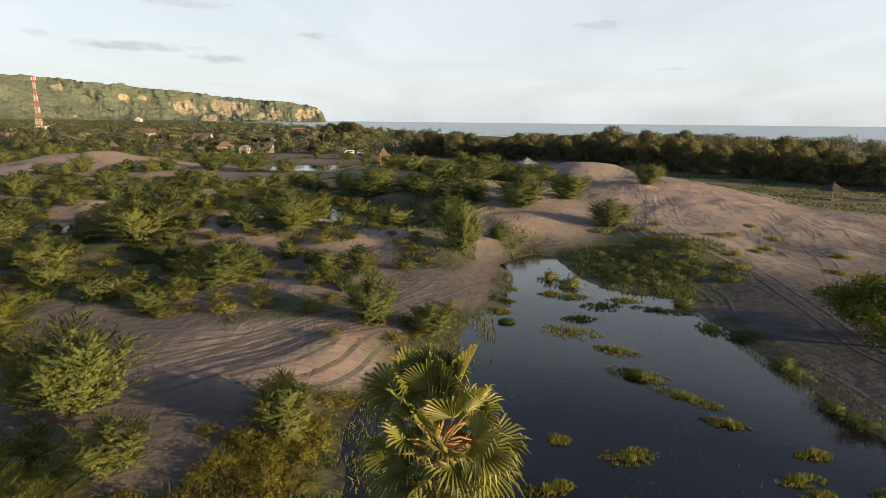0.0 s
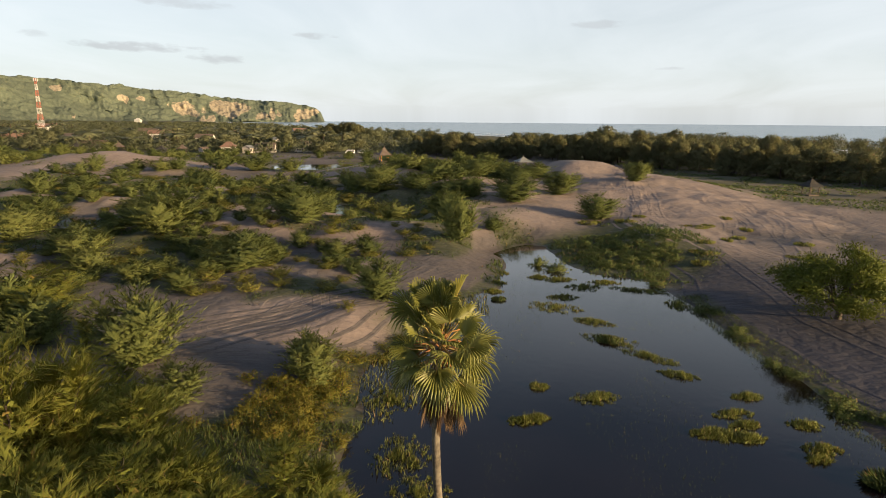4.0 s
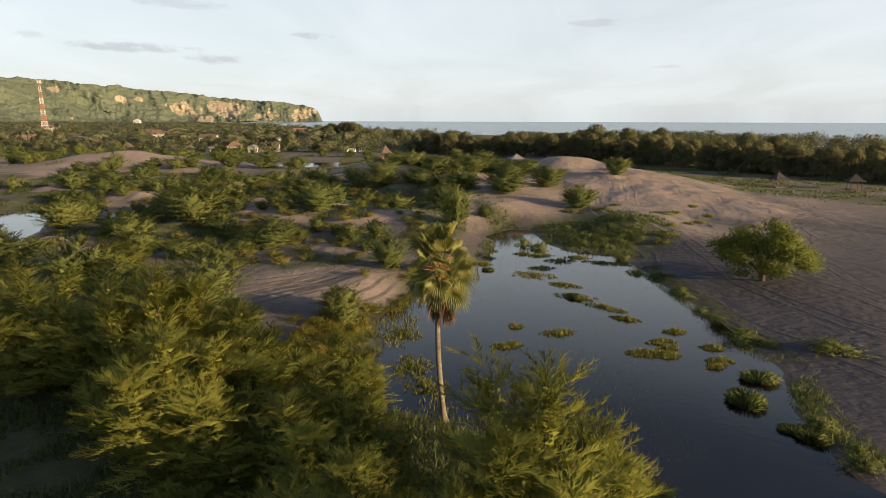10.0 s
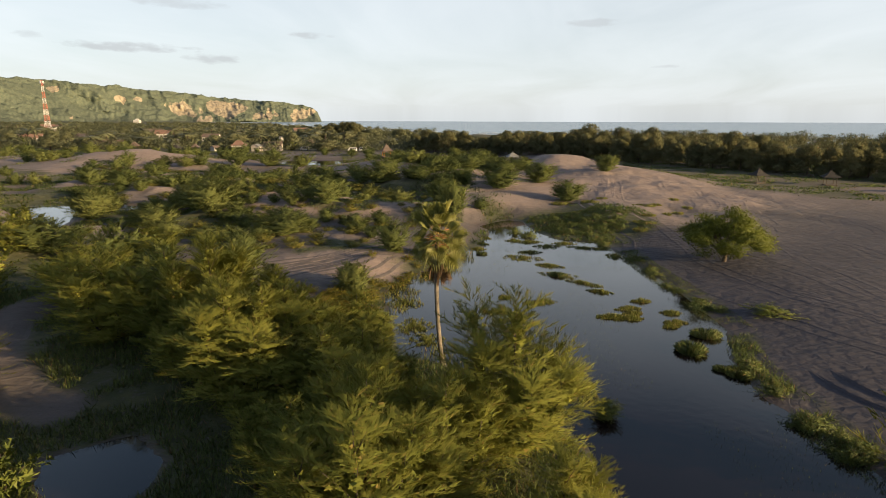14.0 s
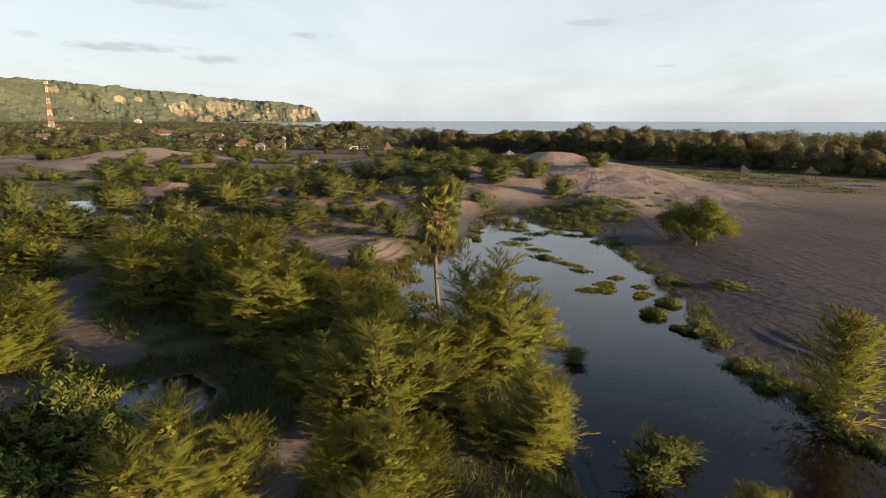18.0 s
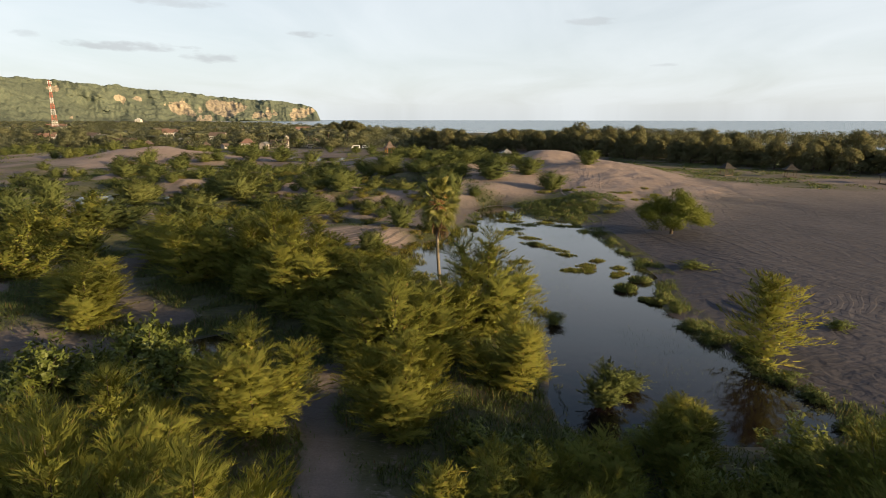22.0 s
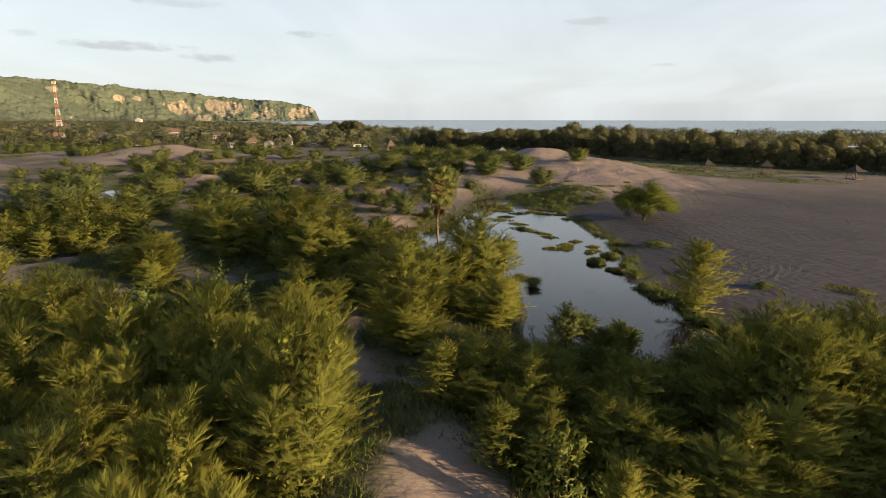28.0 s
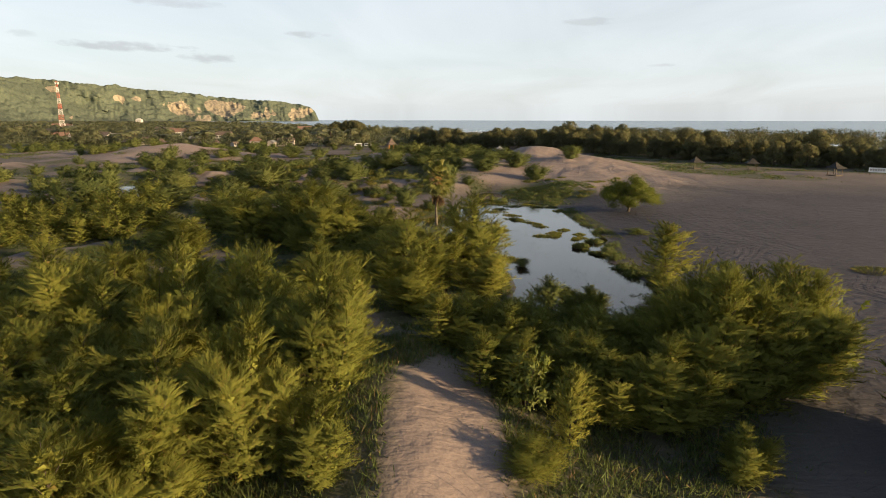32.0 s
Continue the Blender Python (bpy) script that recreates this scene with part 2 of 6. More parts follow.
def sand_material():
    m, nt, b = material("dune_sand")
    p = position(nt)
    broad, mid, fine = noise_node(nt, 0.08, 4, p), noise_node(nt, 0.6, 5, p), noise_node(nt, 9.0, 6, p)
    dry = ramp_node(nt, value_node(nt, "ADD", value_node(nt, "MULTIPLY", broad, 0.6), value_node(nt, "MULTIPLY", mid, 0.4)),
                    [(0.35, (0.110, 0.095, 0.092)), (0.65, (0.156, 0.133, 0.126))])
    grain = ramp_node(nt, fine, [(0.3, (0.86, 0.86, 0.86)), (0.7, (1.08, 1.08, 1.08))])
    dry = mix_node(nt, dry, grain, 1.0, "MULTIPLY")
    # grey iron sand, darkened as painted shade, on flats; paler dry sand on dunes
    dry_and_light = nt.nodes.new("ShaderNodeAttribute")
    dry_and_light.attribute_name = "dry"
    dry = mix_node(nt, dry, ramp_node(nt, dry_and_light.outputs["Fac"], [(0.0, (0.50, 0.54, 0.67)), (0.5, (0.92, 0.92, 0.94)), (1.0, (1.90, 1.74, 1.62))]), 1.0, "MULTIPLY")
    # damp band beside water
    wet_attr = nt.nodes.new("ShaderNodeAttribute")
    wet_attr.attribute_name = "wet"
    wet = value_node(nt, "MULTIPLY", wet_attr.outputs["Fac"], ramp_node(nt, mid, [(0.3, (0.75, 0.75, 0.75)), (0.6, (1, 1, 1))]))
    colour = mix_node(nt, dry, (0.072, 0.056, 0.050), wet)
    # soil with creeping green between the dunes
    cover = nt.nodes.new("ShaderNodeAttribute")
    cover.attribute_name = "cover"
    speck = noise_node(nt, 2.2, 5, p, 0.65)
    k = value_node(nt, "MULTIPLY", cover.outputs["Fac"], ramp_node(nt, speck, [(0.28, (0, 0, 0)), (0.46, (1, 1, 1))]))
    soil = ramp_node(nt, noise_node(nt, 1.1, 5, p), [(0.3, (0.036, 0.048, 0.016)), (0.7, (0.082, 0.086, 0.034))])
    colour = mix_node(nt, colour, soil, value_node(nt, "MULTIPLY", k, 0.85))
    nt.links.new(colour, b.inputs["Base Color"])
    b.inputs["Roughness"].default_value = 0.92
    rr = value_node(nt, "SUBTRACT", 0.92, value_node(nt, "MULTIPLY", wet, 0.5))
    nt.links.new(rr, b.inputs["Roughness"])
    b.inputs["Specular IOR Level"].default_value = 0.25
    # wind ripples, crossing wheel ruts and footprints
    hs = None
    for sc, turns, offset, amp in ((0.034, 190, 0, 0.045), (0.06, 150, 40, 0.035)):
        mp = nt.nodes.new("ShaderNodeMapping")
        mp.inputs["Location"].default_value = (offset, offset * 0.7, 0)
        nt.links.new(p, mp.inputs[0])
        lines = value_node(nt, "SINE", value_node(nt, "MULTIPLY", noise_node(nt, sc, 2.5, mp.outputs[0], 0.5), turns))
        rut = ramp_node(nt, lines, [(0.0, (1, 1, 1)), (0.3, (0, 0, 0))])
        gate = ramp_node(nt, noise_node(nt, sc * 2.6, 4, mp.outputs[0]), [(0.53, (0, 0, 0)), (0.62, (1, 1, 1))])
        part_h = value_node(nt, "MULTIPLY", value_node(nt, "MULTIPLY", rut, gate), -amp)
        hs = part_h if hs is None else value_node(nt, "ADD", hs, part_h)
    streak = nt.nodes.new("ShaderNodeMapping")
    streak.inputs["Rotation"].default_value, streak.inputs["Scale"].default_value = (0, 0, radians(14)), (0.35, 1.9, 1)
    nt.links.new(p, streak.inputs[0])
    hs = value_node(nt, "ADD", hs, value_node(nt, "MULTIPLY", noise_node(nt, 1.0, 6, streak.outputs[0], 0.55), 0.17))
    hs = value_node(nt, "ADD", hs, value_node(nt, "MULTIPLY", noise_node(nt, 1.1, 5, p, 0.5), 0.20))
    hs = value_node(nt, "ADD", hs, value_node(nt, "MULTIPLY", fine, 0.012))
    bump_node(nt, b, hs, 1.0, 0.9)
    return m


def water_material(name, colour, rough, wave, size, ior=1.33):
    m, nt, b = material(name)
    p = position(nt)
    murk = noise_node(nt, 0.12, 4, p)
    nt.links.new(ramp_node(nt, murk, [(0.35, tuple(c * 0.7 for c in colour)), (0.65, tuple(c * 1.3 for c in colour))]), b.inputs["Base Color"])
    b.inputs["Roughness"].default_value, b.inputs["IOR"].default_value = rough, ior
    b.inputs["Specular IOR Level"].default_value = 0.5
    bump_node(nt, b, noise_node(nt, size, 4, p, 0.6), wave, 1.0)
    return m


def rock_material():
    m, nt, b = material("limestone_headland")
    p = position(nt)
    mp = nt.nodes.new("ShaderNodeMapping")
    mp.inputs["Scale"].default_value = (0.07, 0.07, 0.018)
    nt.links.new(p, mp.inputs[0])
    stone = ramp_node(nt, noise_node(nt, 1.0, 8, mp.outputs[0], 0.65), [(0.3, (0.17, 0.15, 0.11)), (0.5, (0.32, 0.275, 0.205)), (0.72, (0.46, 0.39, 0.29))])
    # wood greyed and paled, with the distance haze put into its colour
    wood = ramp_node(nt, noise_node(nt, 0.10, 8, p, 0.75), [(0.34, (0.080, 0.102, 0.080)), (0.5, (0.112, 0.134, 0.100)), (0.66, (0.156, 0.174, 0.124))])
    mp2 = nt.nodes.new("ShaderNodeMapping")
    mp2.inputs["Scale"].default_value = (1.0, 1.0, 0.45)
    nt.links.new(p, mp2.inputs[0])
    bare = nt.nodes.new("ShaderNodeAttribute")
    bare.attribute_name = "bare"
    edge = value_node(nt, "ADD", bare.outputs["Fac"], value_node(nt, "MULTIPLY", value_node(nt, "SUBTRACT", noise_node(nt, 0.05, 8, mp2.outputs[0], 0.75), 0.5), 1.3))
    colour = mix_node(nt, wood, stone, ramp_node(nt, edge, [(0.42, (0, 0, 0)), (0.55, (1, 1, 1))]))
    nt.links.new(colour, b.inputs["Base Color"])
    b.inputs["Roughness"].default_value = 0.95
    b.inputs["Specular IOR Level"].default_value = 0.1
    bump_node(nt, b, noise_node(nt, 0.13, 8, p, 0.75), 7.0, 0.5)
    return m


SAND = sand_material()
POND_WATER = water_material("pond_water", (0.007, 0.0042, 0.0055), 0.03, 0.006, 1.6, 1.55)
ALGAE_WATER = water_material("algae_water", (0.045, 0.075, 0.035), 0.12, 0.006, 1.6)
SEA_WATER = water_material("sea_water", (0.055, 0.105, 0.150), 0.22, 1.6, 0.03)
ROCK = rock_material()
FOAM = plain("sea_foam", (0.62, 0.66, 0.68), (0.85, 0.86, 0.86), 0.7, 0.2, 0.05)
BARK = plain("grey_brown_bark", (0.035, 0.027, 0.020), (0.11, 0.082, 0.06), 0.9, 14, 0.02)
PALM_BARK = plain("pale_palm_bark", (0.05, 0.042, 0.034), (0.25, 0.21, 0.16), 0.9, 7, 0.04)
NEEDLES = foliage("casuarina_needles", (0.080, 0.106, 0.026), (0.246, 0.260, 0.056), (0.450, 0.408, 0.088), (0.29, 0.22, 0.07), 0.38, 0.7, 0.1)
# bush, forest, village and creeper leaves hold extra blue as painted haze
LEAVES = foliage("bush_leaves", (0.062, 0.090, 0.032), (0.174, 0.202, 0.066), (0.345, 0.338, 0.108), None, 0.32, 0.7, 0.12)
BROAD = foliage("broad_leaves", (0.056, 0.086, 0.020), (0.140, 0.170, 0.036), (0.280, 0.290, 0.062), None, 0.28, 0.5, 0.35)
TREE_LEAVES = foliage("umbrella_tree_leaves", (0.046, 0.066, 0.010), (0.120, 0.140, 0.018), (0.250, 0.240, 0.032), None, 0.3, 0.6, 0.25)
FOREST_LEAVES = foliage("forest_foliage", (0.080, 0.088, 0.048), (0.140, 0.142, 0.072), (0.208, 0.194, 0.094), (0.20, 0.145, 0.085), 0.34, 0.75, 0.1)
FAR_LEAVES = foliage("village_trees", (0.078, 0.090, 0.050), (0.150, 0.158, 0.084), (0.235, 0.222, 0.115), None, 0.22)
SEDGE = foliage("sedge_blades", (0.088, 0.106, 0.022), (0.188, 0.188, 0.040), (0.350, 0.300, 0.069), (0.350, 0.225, 0.088), 0.3)
CREEPER = foliage("creeper_leaves", (0.056, 0.088, 0.028), (0.122, 0.156, 0.048), (0.250, 0.246, 0.082), (0.24, 0.16, 0.08), 0.28)
WATER_GRASS = foliage("water_grass", (0.11, 0.14, 0.03), (0.20, 0.21, 0.05), (0.32, 0.30, 0.08), (0.30, 0.2, 0.09), 0.3)
TUFT_GREEN = foliage("sedge_clumps", (0.040, 0.055, 0.012), (0.090, 0.110, 0.022), (0.18, 0.18, 0.040), None, 0.25)
SCRUB = foliage("rusty_scrub", (0.100, 0.105, 0.022), (0.220, 0.205, 0.042), (0.380, 0.310, 0.075), (0.34, 0.16, 0.07), 0.35, 0.7, 0.1)
FROND = foliage("palm_fronds", (0.076, 0.094, 0.024), (0.190, 0.192, 0.044), (0.37, 0.33, 0.085), None, 0.25, 0.45, 0.35)
STALK = plain("yellow_leaf_stalks", (0.20, 0.13, 0.035), (0.38, 0.28, 0.08), 0.6, 12, 0.005)
DEAD_FROND = foliage("dead_palm_fronds", (0.06, 0.034, 0.018), (0.135, 0.082, 0.042), (0.23, 0.155, 0.085), None, 0.2)
FRUIT = plain("orange_fruit_stalks", (0.20, 0.085, 0.03), (0.42, 0.19, 0.06), 0.7, 20, 0.01)
WHITE_WALL = plain("white_plaster", (0.42, 0.40, 0.36), (0.58, 0.56, 0.52), 0.85, 1.5, 0.005)
GREY_WALL = plain("grey_plaster", (0.30, 0.28, 0.26), (0.46, 0.43, 0.40), 0.9, 1.5, 0.005)
RED_ROOF = plain("terracotta_roof", (0.15, 0.088, 0.066), (0.235, 0.140, 0.105), 0.85, 4, 0.03)
BROWN_ROOF = plain("dark_tile_roof", (0.085, 0.062, 0.05), (0.16, 0.115, 0.09), 0.85, 4, 0.03)
TIN_ROOF = plain("weathered_tin_roof", (0.12, 0.12, 0.12), (0.24, 0.24, 0.235), 0.55, 3, 0.02)
# thatch made darker still, with the huts' shade in its colour
THATCH = plain("dark_thatch", (0.018, 0.017, 0.016), (0.046, 0.040, 0.036), 0.95, 12, 0.05)
TIMBER = plain("weathered_timber", (0.06, 0.046, 0.036), (0.15, 0.115, 0.085), 0.85, 10, 0.01)
ORANGE_PAINT = plain("orange_paint", (0.42, 0.16, 0.035), (0.60, 0.26, 0.06), 0.6, 6, 0.005)
RED_STEEL = plain("red_mast_paint", (0.46, 0.11, 0.075), (0.56, 0.16, 0.11), 0.5, 2, 0.002)
WHITE_STEEL = plain("white_mast_paint", (0.66, 0.64, 0.62), (0.80, 0.78, 0.76), 0.5, 2, 0.002)
WHITE_PAINT = plain("white_paint", (0.68, 0.68, 0.66), (0.82, 0.82, 0.80), 0.5, 5, 0.003)
DARK_OPENING = plain("dark_window_glass", (0.015, 0.016, 0.018), (0.035, 0.036, 0.04), 0.25, 3, 0.001)
RUBBER = plain("black_rubber", (0.012, 0.012, 0.012), (0.03, 0.03, 0.03), 0.8, 10, 0.002)


# ---- mesh helpers ----
def mesh_of(name, verts, faces, mat):
    me = bpy.data.meshes.new(name)
    me.from_pydata([tuple(v) for v in verts], [], faces)
    me.materials.append(mat)
    me.update()
    return me


def soup(name, corners, mat, normals=None):
    """A mesh of loose faces from an array (faces, corners, 3). normals: the way that each leaf's tuft faces, for soft rounded shading."""
    n, k, _ = corners.shape
    if normals is not None:
        facing = np.cross(corners[:, 1] - corners[:, 0], corners[:, 2] - corners[:, 0])
        back = (facing * normals).sum(-1) < 0
        corners = corners.copy()
        corners[back] = corners[back][:, ::-1]
    me = bpy.data.meshes.new(name)
    me.vertices.add(n * k)
    me.vertices.foreach_set("co", corners.reshape(-1).astype(np.float32))
    me.loops.add(n * k)
    me.loops.foreach_set("vertex_index", np.arange(n * k, dtype=np.int32))
    me.polygons.add(n)
    me.polygons.foreach_set("loop_start", np.arange(0, n * k, k, dtype=np.int32))
    me.materials.append(mat)
    me.update(calc_edges=True)
    if normals is not None:
        me.polygons.foreach_set("use_smooth", np.ones(n, dtype=bool))
        me.normals_split_custom_set_from_vertices(np.repeat(unit(normals), k, 0).tolist())
    return me


def unit(v):
    return v / np.maximum(np.linalg.norm(v, axis=-1, keepdims=True), 1e-9)


def under(name, me, parent, label=""):
    ob = new(name, me)
    ob.parent = parent
    return tagged(ob, label)


def part(name, bm, mat, parent, label=""):
    me = bpy.data.meshes.new(name)
    bm.to_mesh(me)
    bm.free()
    me.materials.append(mat)
    return under(name, me, parent, label)


class Tubes:
    """Tapered limbs, gathered into one mesh."""

    def __init__(self):
        self.v, self.f = [], []

    def add(self, pts, radii, sides=5):
        pts = [Vector(p) for p in pts]
        base = len(self.v)
        for i, (p, r) in enumerate(zip(pts, radii)):
            d = (pts[min(i + 1, len(pts) - 1)] - pts[max(i - 1, 0)]).normalized()
            a = d.orthogonal().normalized()
            b = d.cross(a)
            for s in range(sides):
                t = 2 * math.pi * s / sides
                self.v.append(p + (a * math.cos(t) + b * math.sin(t)) * r)
        for i in range(len(pts) - 1):
            for s in range(sides):
                q = base + i * sides
                self.f.append((q + s, q + (s + 1) % sides, q + sides + (s + 1) % sides, q + sides + s))
        self.f.append(tuple(base + (len(pts) - 1) * sides + s for s in range(sides)))
        return self

    def mesh(self, name, mat):
        me = mesh_of(name, self.v, self.f, mat)
        for p in me.polygons:
            p.use_smooth = True
        return me


def box(bm, x0, y0, z0, x1, y1, z1, bevel=0.0):
    made = bmesh.ops.create_cube(bm, size=1.0, matrix=Matrix.Translation(((x0 + x1) / 2, (y0 + y1) / 2, (z0 + z1) / 2))
                                 @ Matrix.Diagonal((abs(x1 - x0), abs(y1 - y0), abs(z1 - z0), 1)))
    if bevel:
        edges = list({e for v in made["verts"] for e in v.link_edges})
        bmesh.ops.bevel(bm, geom=edges, offset=bevel, segments=1, affect="EDGES")
    return bm


# ---- ground, one sheet from the dunes to the horizon ----
def axis_steps(a, b, lo, hi, step, grow=1.09, most=160.0):
    mid = list(np.arange(a, b + step * 0.5, step))
    out, s = [mid[-1]], step
    while out[-1] < hi:
        s = min(s * grow, most)
        out.append(out[-1] + s)
    left, s = [mid[0]], step
    while left[-1] > lo:
        s = min(s * grow, most)
        left.append(left[-1] - s)
    return np.array(left[:0:-1] + mid[:-1] + out)


def cover_at(x, y):
    """How thickly low plants cover the ground, 0 to 1."""
    n = fbm(x, y, 11, 3, 71)
    left = smooth(14, 0, x) * (1 - 0.35 * smooth(135, 155, y)) * (1 - smooth(240, 262, y)) * smooth(-95, -70, y)
    c = left * smooth(-0.12, 0.16, n + 0.5 * fbm(x, y, 4.5, 2, 73))
    c = np.maximum(c, smooth(5, 1, outside(x, y, [(14.5, 60), (26, 67), (31, 58), (29.5, 50), (23, 43.5), (16, 46)])))
    dp = outside(x, y, MAIN_POND)
    shore = smooth(2.2, 0.6, np.abs(dp - 0.9)) * smooth(0.05, 0.3, fbm(x, y, 5, 2, 44))
    c = np.maximum(c, shore)
    c = np.maximum(c, smooth(8, 2, along(x, y, VALLEY)))
    back = outside(x, y, [(66, 185), (54, 150), (57, 118), (64, 97), (80, 82), (96, 74), (100, 84), (90, 96), (98, 100), (135, 92), (260, 80), (260, 200), (100, 300), (40, 230)])
    c = np.maximum(c, smooth(3, -4, back + 3 * n) * (0.7 + 0.3 * n))
    grove = smooth(6, -3, outside(x, y, [(-29, 8), (-21, 7), (-14, 8.5), (-7.5, 12), (-4, 3), (2, -2), (7.5, -12), (6.5, -25), (23, -28.5), (24, -36), (15.5, -47), (11, -54), (-30, -60), (-75, -40), (-75, 30), (-40, 34)]))
    c = np.maximum(c, grove * smooth(-1.1, -0.6, n))
    bare = smooth(7.5, 4, np.hypot((x + 12) / 1.25, y - 26))
    for way, width in ((SAND_WAY, 1.5), (SOUTH_WAY, 1.0), (FIELD_WAY, 1.7)):
        grown = 1.0 if way is not SOUTH_WAY else 1 - 0.9 * smooth(-32.5, -35, y) * smooth(-44, -41.5, y)
        bare = np.maximum(bare, grown * smooth(width + 0.9, width - 0.3, along(x, y, way) + 0.8 * n))
    bare = np.maximum(bare, smooth(1.25, 0.7, np.hypot((x + 112) / 26, (y - 165) / 12) + 0.25 * n))
    bare = np.maximum(bare, smooth(6.5, 3.5, np.hypot((x - 1.2) / 0.55, (y + 49.5) / 1.8)))
    bare = np.maximum(bare, smooth(5.5, 3.2, np.hypot(x + 15.5, (y - 13.0) / 0.8) + 0.8 * n))
    bare = np.maximum(bare, smooth(4.2, 2.2, np.hypot((x + 29) / 1.7, y + 15.5) + 0.8 * n))
    far = smooth(250, 300, np.hypot(x, y))
    c = np.maximum(c * (1 - bare), far * 0.9)
    return np.where(np.minimum.reduce([outside(x, y, p) for p in PONDS]) < 0.1, 0, c)


GRID = {}


def sample(key, x, y):
    """The ground sheet's own height or cover at places between its corners."""
    xs, ys, g = GRID["xs"], GRID["ys"], GRID[key]
    i = np.clip(np.searchsorted(xs, x) - 1, 0, len(xs) - 2)
    j = np.clip(np.searchsorted(ys, y) - 1, 0, len(ys) - 2)
    u, v = (x - xs[i]) / (xs[i + 1] - xs[i]), (y - ys[j]) / (ys[j + 1] - ys[j])
    return (g[j, i] * (1 - u) + g[j, i + 1] * u) * (1 - v) + (g[j + 1, i] * (1 - u) + g[j + 1, i + 1] * u) * v


def ground_z(x, y):
    return float(sample("z", np.array([x]), np.array([y]))[0])


def build_ground():
    xs = axis_steps(-70, 70, -4900, 4900, 0.7)
    ys = axis_steps(-80, 120, -1500, 4950, 0.7)
    X, Y = np.meshgrid(xs, ys)
    Z = height(X, Y)
    Z = np.where(np.minimum.reduce([outside(X, Y, p) for p in PONDS]) > 0.8, np.maximum(Z, 0.05 * smooth(900, 500, np.hypot(X, Y)) + np.minimum(Z, 0) * smooth(120, 300, np.hypot(X, Y))), Z)
    nx, ny = len(xs), len(ys)
    me = bpy.data.meshes.new("ground")
    co = np.stack([X, Y, Z], -1).reshape(-1)
    me.vertices.add(nx * ny)
    me.vertices.foreach_set("co", co.astype(np.float32))
    i, j = np.meshgrid(np.arange(nx - 1), np.arange(ny - 1))
    a = (j * nx + i).reshape(-1)
    quads = np.stack([a, a + 1, a + nx + 1, a + nx], -1).astype(np.int32)
    me.loops.add(quads.size)
    me.loops.foreach_set("vertex_index", quads.reshape(-1))
    me.polygons.add(len(quads))
    me.polygons.foreach_set("loop_start", np.arange(0, quads.size, 4, dtype=np.int32))
    me.polygons.foreach_set("use_smooth", np.ones(len(quads), dtype=bool))
    me.materials.append(SAND)
    me.update(calc_edges=True)
    wet = np.zeros(X.shape)
    for i, poly in enumerate(PONDS):
        wet = np.maximum(wet, smooth(2.0 if i == 0 else 1.8, 0.2, outside(X, Y, poly) + 0.9 * fbm(X, Y, 6, 2, 3)))
    wet = np.maximum(wet, 0.8 * smooth(5, 1, np.hypot((X - 6) / 0.9, (Y - 47) / 1.9)))
    cov = cover_at(X, Y)
    GRID.update(xs=xs, ys=ys, z=Z, cover=cov)
    # flats darkened in place of shade; bare patch and south way lightened as sunlit
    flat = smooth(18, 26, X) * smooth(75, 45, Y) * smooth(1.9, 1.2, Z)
    dry_and_light = 0.5 + 0.5 * smooth(1.0, 2.6, Z) - 0.5 * flat + 0.5 * smooth(9, 4, np.hypot((X + 12) / 1.2, Y - 26)) + 0.6 * smooth(5.5, 2.0, along(X, Y, SOUTH_WAY)) * smooth(-25, -33, Y)
    for key, val in (("wet", wet), ("cover", cov), ("dry", dry_and_light)):
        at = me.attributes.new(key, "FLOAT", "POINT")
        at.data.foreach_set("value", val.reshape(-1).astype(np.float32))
    tagged(new("ground", me), "grey-brown dune sand with damp margins and creeping green plants", "ground", kind="structure")


build_ground()

for i, poly in enumerate(PONDS):
    x0, x1 = min(p[0] for p in poly) - 3, max(p[0] for p in poly) + 3
    y0, y1 = min(p[1] for p in poly) - 3, max(p[1] for p in poly) + 3
    sheet = mesh_of("pond_water", [(x0, y0, -0.005 * i), (x1, y0, -0.005 * i), (x1, y1, -0.005 * i), (x0, y1, -0.005 * i)], [(0, 1, 2, 3)], ALGAE_WATER if i == 3 else POND_WATER)
    tagged(new("pond_water", sheet), "still shallow green pond with algae" if i == 3 else "still dark pond water reflecting the pale sky", "pond", kind="structure")


